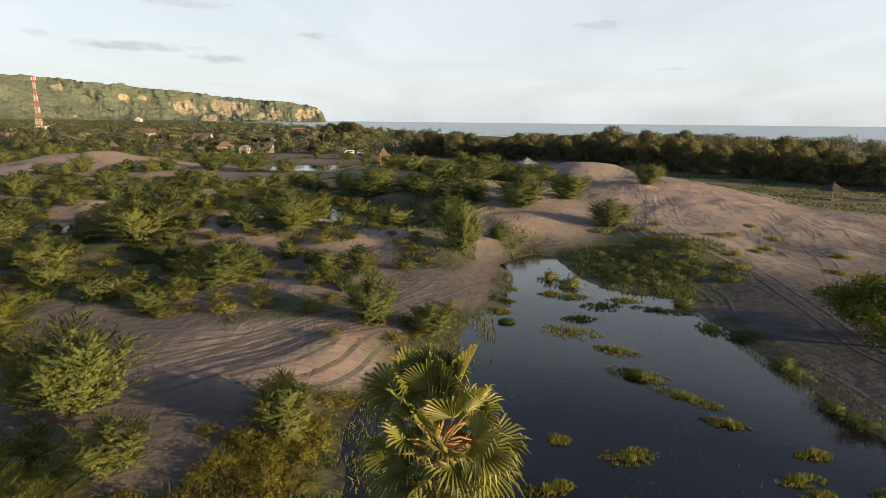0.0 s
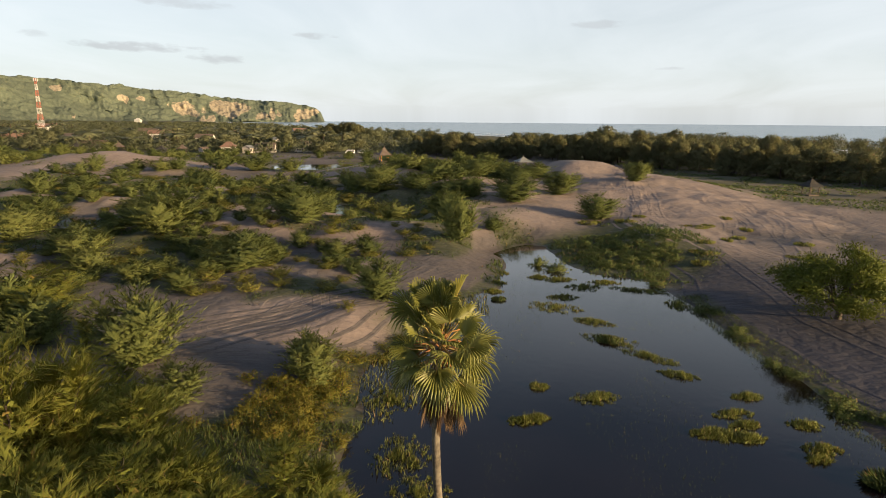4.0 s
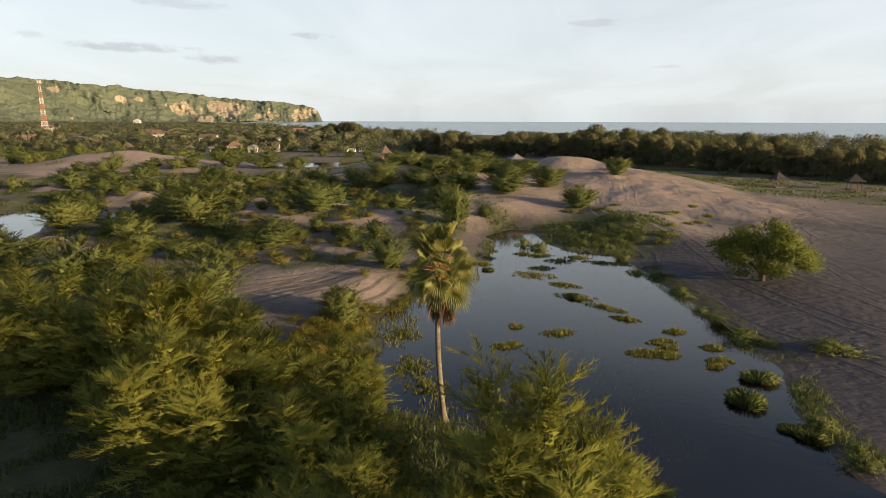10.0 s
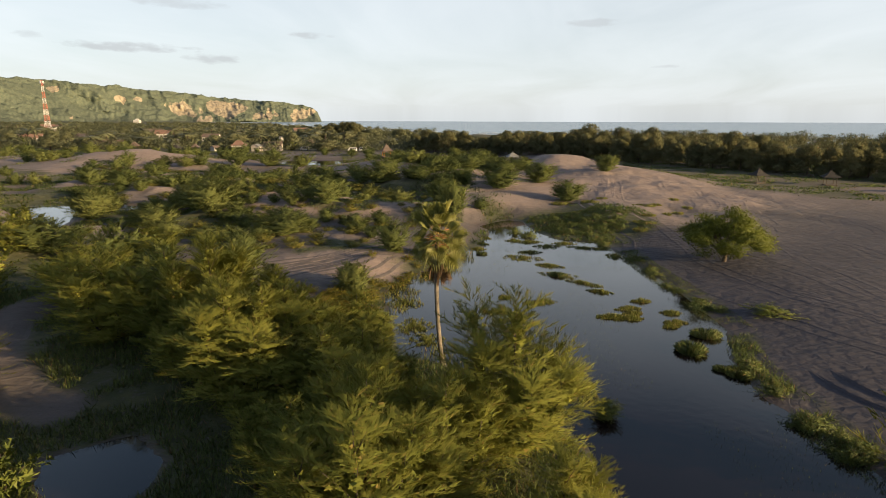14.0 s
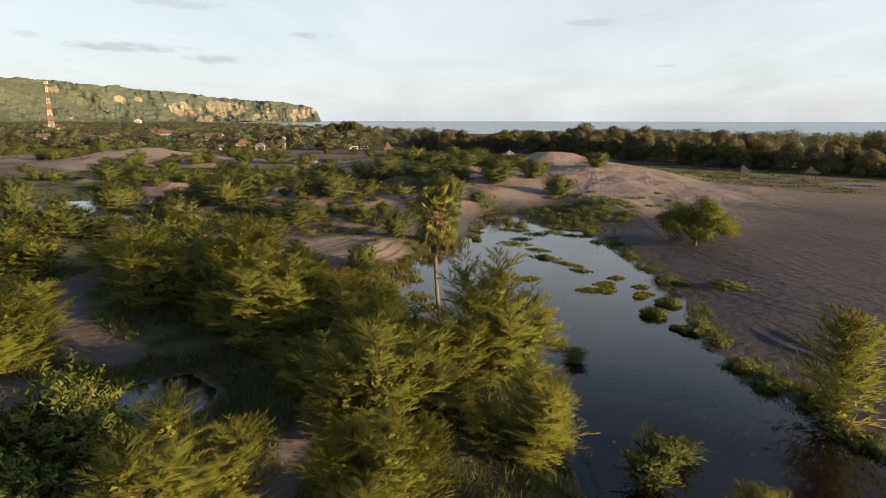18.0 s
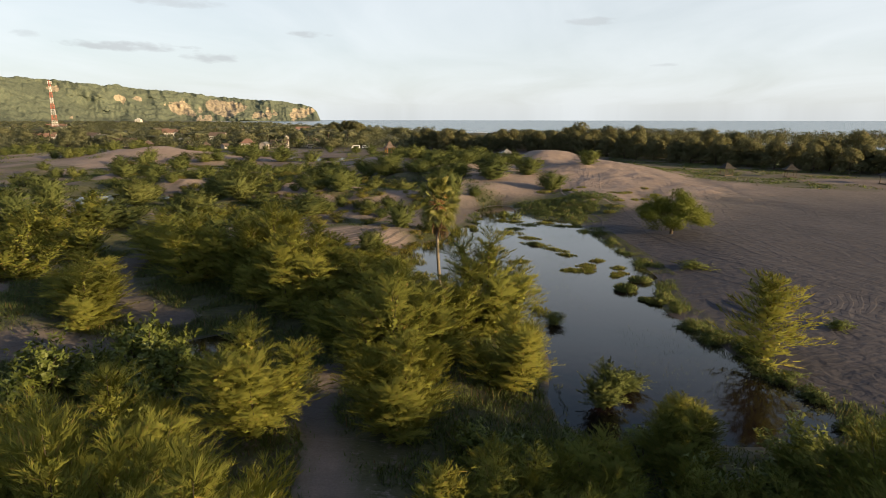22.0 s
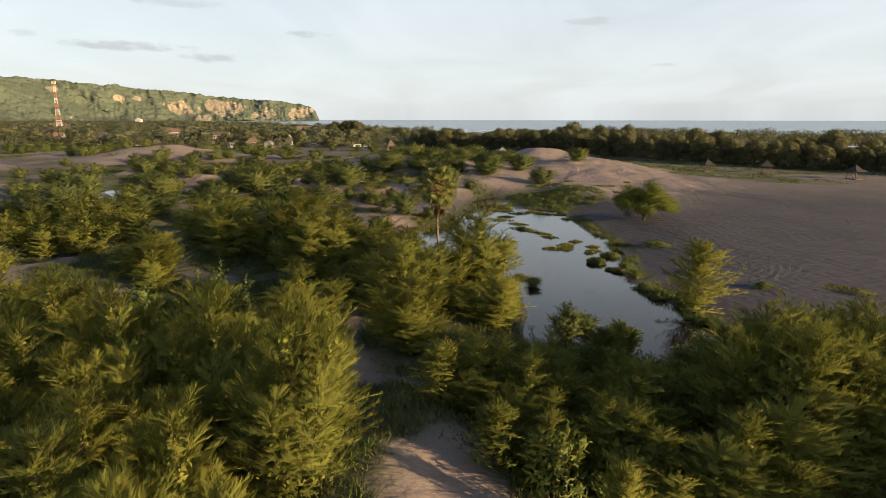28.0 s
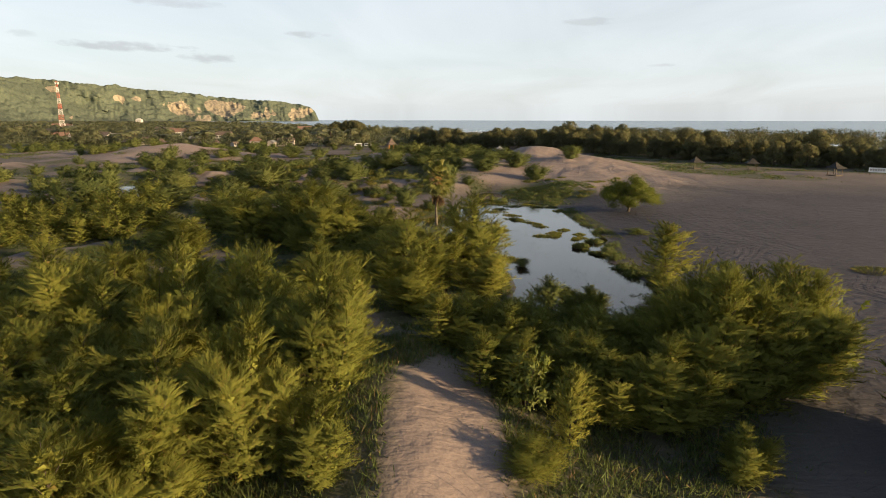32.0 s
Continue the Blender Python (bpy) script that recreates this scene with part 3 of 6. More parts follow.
def build_sea():
    bm = bmesh.new()
    pts = [(COAST - 0.56 * -3000 - 90, -3000), (4990, -3000), (4990, 4940), (-2600, 4940), (COAST - 0.56 * 4600 - 90, 4600)]
    bm.faces.new([bm.verts.new((x, y, -2.0)) for x, y in pts])
    bmesh.ops.recalc_face_normals(bm, faces=bm.faces[:])
    if next(iter(bm.faces)).normal.z < 0:
        bmesh.ops.reverse_faces(bm, faces=bm.faces[:])
    me = bpy.data.meshes.new("sea")
    bm.to_mesh(me)
    bm.free()
    me.materials.append(SEA_WATER)
    tagged(new("sea", me), "blue-grey open sea with a low swell to the horizon", "sea", kind="structure")
    # lines of surf along the beach
    rng = np.random.default_rng(5)
    quads = []
    for row in range(5):
        off = 2 + row * 26
        for y in np.arange(260, 3400, 24.0):
            x = COAST - 0.56 * y + off
            if rng.random() < 0.35 + 0.12 * row:
                continue
            w = rng.uniform(2, 6) * (1 + y / 1500)
            l = rng.uniform(14, 40)
            q = [(x, y), (x + w, y + 2), (x + w - 0.56 * l, y + l), (x - 0.56 * l, y + l + 1)]
            quads.append([(a, b, -1.8 + 0.02 * (len(quads) % 9)) for a, b in q])
    tagged(new("surf", soup("surf", np.array(quads), FOAM)), "white lines of breaking surf along the beach", "surf", kind="stuff")


build_sea()

# ---- wooded limestone headland ----
SKYLINE = [(-1.6, 0.075), (-1.1, 0.070), (-0.7643, 0.0671), (-0.721, 0.0675), (-0.669, 0.0624), (-0.622, 0.0546), (-0.5984, 0.0521), (-0.5647, 0.0533),
           (-0.5176, 0.0464), (-0.4795, 0.044), (-0.451, 0.0424), (-0.4133, 0.0363), (-0.3847, 0.0347), (-0.3373, 0.0296), (-0.2898, 0.0273),
           (-0.2471, 0.0213), (-0.233, 0.0177), (-0.2237, 0.0113), (-0.2175, -0.0035)]
SCARS = [(-0.4552, 0.0166, 0.0273, 0.0136), (-0.3812, 0.0172, 0.0214, 0.0136), (-0.3246, 0.0029, 0.0175, 0.0097), (-0.3003, 0.0087, 0.0117, 0.0117),
         (-0.6641, 0.0488, 0.0097, 0.0039), (-0.5626, 0.0294, 0.0078, 0.0049), (-0.5288, 0.0307, 0.0117, 0.0058), (-0.2622, 0.0045, 0.0097, 0.0097),
         (-0.426, -0.0036, 0.0136, 0.0058), (-0.2475, 0.0129, 0.0097, 0.0078), (-0.6437, -0.002, 0.0058, 0.0039), (-0.3623, 0.0128, 0.0136, 0.0117)]


def build_headland():
    s = np.concatenate([np.linspace(-1.6, -0.78, 90)[:-1], np.linspace(-0.78, -0.2175, 420)])
    sk = np.interp(s, [a for a, _ in SKYLINE], [b for _, b in SKYLINE])
    dist = np.interp(s, [-1.6, -0.78, -0.5, -0.2175], [1900, 2700, 3350, 4000])
    rows = 46
    V = np.zeros((rows + 8, len(s), 3))
    bare = np.zeros((rows + 8, len(s)))
    for r in range(rows + 8):
        k = r / (rows - 1)
        if r < rows:
            # foot slope, then a steeper face, then a rounded brow
            rise = 0.30 * smooth(0, 0.45, np.array(k)) + 0.70 * smooth(0.30, 1.0, np.array(k))
            d = dist - 420 * (1 - k) ** 1.3
        else:
            rise = 1.0 + 0.0 * k
            d = dist + (r - rows + 1) * 90
        top = sk * dist + 17.0
        x, y = s * d, d
        z = -3 + (top + 3) * rise
        gully = fbm(s * dist, z * 0.30, 46, 4, 8)
        lump = fbm(s * dist + 0.5 * z, z * 0.8, 120, 4, 12)
        amp = smooth(0, 0.12, np.array(k)) * smooth(-0.2175, -0.235, s)
        craggy = smooth(-0.47, -0.36, s)
        canopy = fbm(s * dist, z * 1.3, 19, 3, 22)
        d = d + amp * ((10 + 20 * craggy) * gully + 62 * lump + 7 * canopy) * (1.0 if r < rows else 0.3)
        z = z + (r < rows) * amp * 9 * fbm(x + 40, y + r * 9, 34, 3, 15) * (1 - smooth(0.88, 1.0, np.array(k))) + (r >= rows - 3) * amp * 6 * fbm(x, y, 30, 3, 4)
        if r >= rows:
            z = z - (r - rows + 1) * 1.5
        V[r] = np.stack([s * d, d - 12, z], -1)
        e = (z - 17) / dist + 0.0045 * fbm(s * dist, z, 38, 3, 51)
        sw = s + 0.011 * fbm(s * dist, z * 0.7, 60, 3, 52)
        for cs, ce, ws, we in SCARS:
            bare[r] = np.maximum(bare[r], 1.05 - 0.72 * (((sw - cs) / ws) ** 2 + ((e - ce) / we) ** 2) + 0.45 * gully)
        bare[r] = np.clip(np.maximum(bare[r], 0.0 + 0.18 * smooth(-0.40, -0.24, s) * (0.3 < k < 0.93)), 0, 1)
    n, m = V.shape[:2]
    me = bpy.data.meshes.new("headland")
    faces = [(j * m + i, j * m + i + 1, (j + 1) * m + i + 1, (j + 1) * m + i) for j in range(n - 1) for i in range(m - 1)]
    me.from_pydata(V.reshape(-1, 3).tolist(), [], faces)
    at = me.attributes.new("bare", "FLOAT", "POINT")
    at.data.foreach_set("value", bare.reshape(-1).astype(np.float32))
    me.materials.append(ROCK)
    for p in me.polygons:
        p.use_smooth = True
    tagged(new("headland", me), "long wooded limestone headland with bare ochre cliff scars falling to the sea", "cliff", kind="structure")


build_headland()
# ---- plants ----
def casuarina(seed, h, r, spires=6, boughs=110, sprays=11, needles=14, size=1.0, wide=0.018, mat=None, dome=0.0, filler=900, core=0.07):
    """Meshes of a feathery plant: several spires (or one dome) hung with layered boughs, each a flat fan of needle sprays."""
    rng = np.random.default_rng(seed)
    tubes = Tubes()
    UP = np.array([0, 0, 1.0])
    A, E, OUT, HI = [], [], [], []
    for s in range(spires):
        az = 2.39996 * s + rng.uniform(-0.35, 0.35)
        off = 0.0 if s == 0 else r * rng.uniform(0.36, 0.62)
        hs = h * (1.0 if s == 0 else rng.uniform(0.60, 0.98) * (1 - 0.42 * (off / r) ** 2))
        rs = r * (rng.uniform(0.40, 0.56) if spires > 1 else 0.95)
        lean = np.array([math.cos(az), math.sin(az), 0.0])
        stem = lambda t: lean * off * np.maximum(t, 0)[..., None] ** 0.55 + UP * (hs * t)[..., None]
        ts = np.linspace(-0.03, 0.97, 7)
        tubes.add(stem(ts), np.linspace(0.012 * h ** 0.8 / spires ** 0.3 + 0.012, 0.006, 7), 5)
        n = boughs // spires
        t = (np.arange(n) + rng.uniform(0, 1, n)) / n * 0.93 + 0.04
        body = np.clip(t / 0.14, 0.55, 1) * ((1 - t) ** 0.62 * (1 - dome) + np.sqrt(1 - t ** 2) * dome)
        a = np.arange(n) * 2.39996 + rng.uniform(-0.5, 0.5, n)
        rad = rs * body * (1 + 0.2 * np.sin(a * 2 + seed + s)) * rng.uniform(0.66, 1.08, n)
        out = np.stack([np.cos(a), np.sin(a), np.zeros(n)], -1)
        start = stem(np.maximum(t - 0.10, 0.0))
        end = stem(t) + out * rad[:, None] + lean * (0.2 * rad * (s > 0))[:, None] + UP * (rad * (0.55 + 0.75 * t) * (1 - 0.05 * dome) * (1 - dome + dome * np.minimum(0.35 + 1.3 * t, 1)) + 0.30 * size * t + rng.normal(0, 0.16, n) * size)[:, None]
        A.append(start), E.append(end), OUT.append(out), HI.append(t)
        for k in range(0, n, 3):
            tubes.add([start[k], start[k] * 0.5 + end[k] * 0.5 + UP * 0.06 * size, end[k]], (0.014 * size, 0.010 * size, 0.002), 3)
    A, E, OUT, HI = (np.concatenate(q) for q in (A, E, OUT, HI))
    n = len(A)
    reach = np.linalg.norm(E - A, axis=-1)
    T = unit(E - A)
    side = unit(np.cross(T, UP) + 1e-6)
    over = np.cross(side, T)
    # sprays to either hand of each bough, the last one at its tip
    u = np.clip((np.arange(sprays) + rng.uniform(0, 1, (n, sprays))) / sprays * 0.72 + 0.28, 0, 1)
    u[:, -1] = 1.0
    hand = np.where(np.arange(sprays) % 2 == 0, 1.0, -1.0) * np.ones((n, 1))
    hand[:, -1] = 0.0
    arch = 0.16 * reach[:, None] * (u * (1 - u) * 2.2 - 0.35 * u ** 3)
    P = A[:, None] + (E - A)[:, None] * u[..., None] + over[:, None] * arch[..., None]
    S = unit(T[:, None] * 0.8 + side[:, None] * (hand * rng.uniform(0.30, 0.80, (n, sprays)))[..., None] + UP * 0.34 + rng.normal(0, 0.20, (n, sprays, 3)))
    SL = rng.uniform(0.45, 0.90, (n, sprays)) * size * (1.2 - 0.35 * u)
    q = rng.uniform(0.0, 1.0, (n, sprays, needles)) ** 0.85
    base = P[:, :, None] + S[:, :, None] * (q * SL[..., None])[..., None] + (OUT[:, None, None] * 0.10 - UP * 0.16) * (size * q ** 2)[..., None]
    spin = unit(np.cross(S[:, :, None], rng.normal(0, 1, (n, sprays, needles, 3))))
    spin = spin - over[:, None, None] * 0.35 * (spin * over[:, None, None]).sum(-1, keepdims=True)
    nd = unit(S[:, :, None] + spin * rng.uniform(0.25, 0.7, q.shape)[..., None])
    ln = rng.uniform(0.20, 0.40, q.shape) * size * (1.25 - 0.6 * q)
    tip = base + nd * ln[..., None]
    shell = unit(base * np.array([1, 1, 0.12]) / r + np.array([0, 0, 0.08]))
    facing = unit(0.30 * over[:, None, None] + 0.50 * shell + 0.30 * OUT[:, None, None] + 0.10 * spin + rng.normal(0, 0.05, nd.shape))
    w = unit(np.cross(nd, facing + rng.normal(0, 0.3, nd.shape))) * (rng.uniform(0.7, 1.3, q.shape) * wide * size)[..., None]
    fine = np.stack([base - w, base + w, tip], -2).reshape(-1, 3, 3)
    facing = facing.reshape(-1, 3)
    # the shaded heart of the crown, closely set with short twigs
    k = rng.integers(0, n, filler)
    p = A[k] + (E - A)[k] * rng.uniform(0.05, 0.52, filler)[:, None] - UP * (0.06 * size) + rng.normal(0, 0.06, (filler, 3)) * size
    p[:, 2] = np.maximum(p[:, 2], 0.05)
    away = unit(OUT[k] * 0.7 - UP * 0.1 + rng.normal(0, 0.4, (filler, 3)))
    d = unit(np.cross(away, rng.normal(0, 1, (filler, 3))))
    v = unit(np.cross(d, away)) * core
    inner = np.stack([p - v - d * core, p + v - d * core, p + d * core * 1.3], 1)
    return tubes.mesh("trunk", BARK), soup("crown", np.concatenate([fine, inner]), mat or NEEDLES, np.concatenate([facing, away]))


def leafy(seed, h, r, shoots=80, leaves=20, leaf=0.18, mat=None, spiky=0.5, wide=0.42, tufts=15, spread=0.24, stems=99):
    """Meshes of a bush: leafy shoots gathered into uneven tufts, with dark gaps between them."""
    rng = np.random.default_rng(seed)
    tubes = Tubes()
    centres = []
    for i in range(tufts):
        az, rr = i * 2.39996 + rng.uniform(-0.3, 0.3), math.sqrt((i + 0.4) / tufts)
        lump = 0.82 + 0.22 * math.sin(az * 2 + seed) + rng.uniform(-0.12, 0.12)
        c = np.array([math.cos(az) * rr * r * lump, math.sin(az) * rr * r * lump, h * (1 - 0.72 * rr ** 2.0) * rng.uniform(0.72, 1.05)])
        centres.append(c)
        if i < stems:
            tubes.add([c * np.array([0.1, 0.1, 0]) - np.array([0, 0, 0.1]), c * np.array([0.55, 0.55, 0.55]), c], (0.045, 0.03, 0.01), 4)
    A, T = [], []
    for i in range(shoots):
        c = centres[i % tufts]
        e = c + rng.normal(0, 1, 3) * np.array([spread * r, spread * r, spread * h * 0.55])
        e[2] = max(e[2], 0.12 * h)
        A.append(c * np.array([0.62, 0.62, 0.5]))
        T.append(e)
    A, T = np.array(A), np.array(T)
    t = rng.uniform(0.2, 1.05, (shoots, leaves)) ** 0.7
    p = A[:, None] * (1 - t[..., None]) + T[:, None] * t[..., None]
    p += rng.normal(0, 0.07 * r ** 0.5, p.shape) * (1.2 - t[..., None])
    d = unit(unit(T - A)[:, None] * spiky + rng.normal(0, 0.5, p.shape) + np.array([0, 0, 0.22]))
    ln = rng.uniform(0.7, 1.35, (shoots, leaves)) * leaf
    heart = np.array(centres)[np.arange(shoots) % tufts] * 0.75
    facing = unit(p - heart[:, None]) * 0.6 + unit(p * np.array([1, 1, 0.35]) - np.array([0, 0, 0.05 * h])) * 0.6 + rng.normal(0, 0.25, p.shape)
    side = unit(np.cross(d, unit(facing) + rng.normal(0, 0.5, d.shape))) * (ln * wide * 0.5)[..., None]
    mid = p + d * (ln * 0.45)[..., None]
    tip = p + d * ln[..., None]
    tip[..., 2] -= ln * 0.12
    faces = np.stack([p, mid + side, tip - side * 0.6], 2).reshape(-1, 3, 3)
    n = shoots * 5
    q = rng.normal(0, 1, (n, 3)) * np.array([0.28 * r, 0.28 * r, 0.14 * h]) + np.array([0, 0, 0.28 * h])
    q[:, 2] = np.abs(q[:, 2])
    core = q[:, None] + rng.normal(0, 0.05, (n, 3, 3)) * r
    return tubes.mesh("stems", BARK), soup("crown", np.concatenate([faces, core]), mat, np.concatenate([facing.reshape(-1, 3), unit(q)]))


def plant(name, meshes, label, category, group=""):
    """A thing with its stem and crown, kept as the pattern that copies are made of."""
    root = new(name)
    tagged(root, label, category, group)
    under("trunk", meshes[0], root)
    under("crown", meshes[1], root)
    return root


def corners_of(ob, kind="trunk"):
    me = next(c for c in ob.children if c.name.startswith(kind)).data
    co = np.zeros(len(me.vertices) * 3, np.float32)
    me.vertices.foreach_get("co", co)
    return co.reshape(-1, 3)


def tall(ob, kind):
    """The height of a plant as it was made, by its limbs or its crown."""
    return float(corners_of(ob, kind)[:, 2].max())


def wide_of(ob, kind):
    return float(np.percentile(np.hypot(*corners_of(ob, kind)[:, :2].T), 95))


class Kind:
    """Some patterns of one plant; each planting takes one, turned and sized. The patterns themselves are planted too."""

    def __init__(self, name, patterns, labels, category, group, sized_by="trunk"):
        self.roots = [plant(name, m, labels[0], category, group) for m in patterns]
        self.sizes = [(tall(r, sized_by), wide_of(r, sized_by)) for r in self.roots]
        self.used = [False] * len(patterns)
        self.labels = labels

    def put(self, rng, x, y, h, r, label=0, z=None):
        i = int(rng.integers(len(self.roots)))
        hh, rr = self.sizes[i]
        zz = (ground_z(x, y) if z is None else z) - 0.06
        rz = rng.uniform(0, 360)
        scale = (r / rr, r / rr * rng.uniform(0.88, 1.1), h / hh)
        if not self.used[i]:
            ob = self.roots[i]
            self.used[i] = True
            ob.matrix_basis = pose(x, y, zz, rng.uniform(-3, 3), rng.uniform(-3, 3), rz)
        else:
            ob = copy_thing(self.roots[i], pose(x, y, zz, rng.uniform(-3, 3), rng.uniform(-3, 3), rz))
        ob.scale = scale
        return tagged(ob, self.labels[label])


rng = np.random.default_rng(11)
CASUARINA = Kind("casuarina_tree", [casuarina(40 + i, 6.2, 2.5, 5 + i % 3, 150, 12, 21, 0.95, 0.0095, None, 0.0, 2600, 0.065) for i in range(4)],
                 ["feathery olive-green casuarina tree standing on dune sand", "tall feathery casuarina standing at the edge of the pond",
                  "slender young casuarina sapling with drooping tips"], "tree", "casuarina trees on the dunes")
MID_CASUARINA = Kind("casuarina_tree", [casuarina(60 + i, 6.2, 2.5, 5 + i % 3, 140, 10, 13, 0.95, 0.0145, None, 0.0, 2000, 0.068) for i in range(4)],
                     ["feathery olive-green casuarina tree standing on dune sand"], "tree", "casuarina trees on the dunes")
FAR_CASUARINA = Kind("casuarina_tree", [casuarina(55 + i, 6.2, 2.5, 5 + i % 2, 90, 8, 6, 1.0, 0.044, None, 0.0, 1000, 0.11) for i in range(4)],
                     ["feathery olive-green casuarina tree standing on dune sand"], "tree", "casuarina trees on the dunes")
SAPLING = Kind("casuarina_sapling", [casuarina(70 + i, 3.6, 1.0, 1, 50, 8, 12, 0.8, 0.018, None, 0.0, 300, 0.06) for i in range(2)],
               ["slender young casuarina sapling with drooping tips"], "sapling", "casuarina saplings")
BUSH = Kind("bush", [casuarina(100 + i, 3.2, 2.2, 5 + i, 100, 8, 9, 0.74, 0.032, LEAVES, 0.65, 1300, 0.075) for i in range(5)],
            ["dense green dune bush with upright leafy shoots on sand", "rounded dark green bush on the slope of a sand dune",
             "low green bush on the sand"], "bush", "bushes on the dunes")
SHRUB = Kind("broadleaf_shrub", [leafy(120 + i, 2.6, 1.6, 90, 18, 0.27, BROAD, 0.3, 0.55, 12 + i) for i in range(3)],
             ["bright green broadleaf shrub beside the sand", "low green shrub alone on the bare sand plain", "small leafy shrub standing in the pond"],
             "shrub", "broadleaf shrubs")

POND_BUSH = Kind("bush", [casuarina(130 + i, 2.4, 1.3, 6, 110, 9, 9, 0.46, 0.034, LEAVES, 0.8, 1400, 0.06) for i in range(2)], ["small dense green bush rising from shallow pond water"], "bush", "bushes in the pond")
DENSE_BUSH = Kind("bush", [casuarina(140 + i, 3.4, 2.3, 6 + i % 3, 150, 9, 13, 0.70, 0.021, LEAVES, 0.6, 2200, 0.065) for i in range(4)],
                  ["dense rounded green dune bush with upright shoots on sand", "dense dark green bush on the slope of a sand dune"], "bush", "bushes on the dunes")

DUNE_BUSHES = [(-9.2, 17.4, 2.4, 1.5), (-25.9, 34.8, 2.1, 1.8), (-31.6, 37.5, 2.3, 2.1), (-39, 41.1, 2.4, 2.3), (-46.5, 50.9, 3.0, 3.1), (-49.2, 70.5, 3.6, 3.0),
               (-40.3, 60.6, 5.0, 5.0), (-41.6, 68.7, 3.3, 2.8), (-22.4, 42, 3.1, 3.3), (-25.2, 39.4, 1.8, 1.5), (-20.2, 46.2, 2.1, 1.7), (-20.7, 62.3, 4.0, 3.4),
               (-13.3, 48.9, 2.2, 2.1), (-29.9, 69.3, 2.6, 2.1), (-28.8, 82.1, 3.4, 4.6), (-58.7, 115.7, 3.6, 3.5), (-9.8, 49.8, 2.1, 1.9), (-6.1, 32, 3.6, 2.3),
               (-8.3, 15.3, 2.8, 1.8), (-1.4, 31.5, 2.2, 2.0), (-42.3, 45.4, 3.8, 2.9), (-16.2, 105.4, 4.6, 4.0), (-27.4, 62.6, 2.2, 1.9), (-12.6, 42.7, 1.5, 1.4), (-35.2, 54.4, 1.4, 1.7),
               (-45.4, 68.0, 4.6, 4.6), (-60.4, 58.4, 4.2, 4.0), (-47.6, 29.3, 3.6, 4.0), (-64.4, 29.5, 6.0, 4.6), (-67.5, 44.0, 5.6, 3.0), (-24.0, 46.6, 3.2, 3.0), (-20.7, 17.4, 4.8, 3.1), (-15.8, 12.0, 2.2, 1.7)]
RIDGE_BUSHES = [(1.3, 56.3, 5.2, 2.6), (-0.7, 70.4, 3.8, 2.9), (-15.9, 112.6, 5.0, 4.2), (0, 92.9, 3.6, 4.6), (4.1, 90.6, 3.2, 3.1), (-5.9, 135.8, 3.2, 6.0),
                (-12.2, 142.5, 3.0, 3.8), (11.6, 85.6, 4.2, 4.3), (21.1, 94.1, 3.8, 3.6), (23.9, 73.8, 3.8, 3.2), (38.5, 102.8, 3.4, 2.8), (20.3, 119.4, 3.3, 3.9),
                (11.7, 164.4, 4.4, 5.0), (6.3, 64, 1.6, 1.5), (14, 104, 3.2, 3.4), (6, 118, 3.4, 4.0), (-3, 122, 3.2, 4.0), (13, 128, 3.2, 4.0), (-8, 104, 3.2, 3.2)]
LEFT_BUSHES = [(-84, 98.1, 4.0, 3.8), (-77.4, 99.2, 3.0, 3.3), (-102.3, 146.8, 4.6, 2.8), (-91.3, 148.7, 3.0, 3.0), (-83.4, 147.3, 3.3, 3.5), (-79.3, 149.3, 2.9, 2.9),
               (-70.3, 157.9, 4.0, 4.2), (-59.9, 158.6, 4.0, 4.7), (-48.6, 157, 3.6, 3.4), (-137.1, 170.1, 3.0, 3.2), (-84.2, 112.9, 3.2, 3.7), (-72.1, 106.4, 2.3, 3.0),
               (-48.6, 62.2, 2.1, 1.5), (-72.9, 81.1, 3.2, 2.8), (-60.4, 65.2, 2.6, 2.3), (-45.8, 110.2, 2.6, 2.4), (-35.2, 128.2, 3.0, 2.8), (-26.4, 99.2, 2.8, 2.8),
               (-24.7, 120.3, 3.4, 2.6), (-9.6, 81, 2.8, 2.8), (-6.6, 100.6, 2.9, 2.8), (-36, 24.3, 4.9, 3.2), (-30.5, 21.3, 3.3, 2.4), (-21.5, 109.5, 3.2, 3.0)]
GROVE = [(-15.6, 0.2, 8.0, 2.9), (-11.7, 1.1, 6.0, 2.7), (-5.9, 0.0, 4.8, 2.4), (4.0, -11.8, 7.9, 3.6), (4.9, -20.2, 5.2, 2.3),
         (-2.4, -19.3, 7.2, 3.0), (-1.2, -27.3, 5.6, 2.5), (-9.0, -27.5, 5.8, 2.9), (-30.9, -5.5, 4.8, 2.9), (-27.9, -10.9, 5.2, 2.4), (-18.2, -0.8, 6.6, 2.7),
         (-24.8, 2.8, 6.6, 3.4), (-20.5, 3.0, 7.5, 3.2), (-9.9, -3.0, 6.3, 2.9), (-6.1, -8.8, 5.4, 2.8), (13.5, -26.3, 3.0, 1.5),
         (2.9, -34.6, 3.6, 1.8), (-2.5, -13.0, 5.6, 2.8), (-12.6, -6.0, 7.4, 3.2), (-32.0, 11.0, 6.4, 3.4), (-34.2, 25.9, 5.0, 3.6), (-18.0, 8.0, 4.2, 2.6), (1.0, -16.0, 5.8, 2.6)]
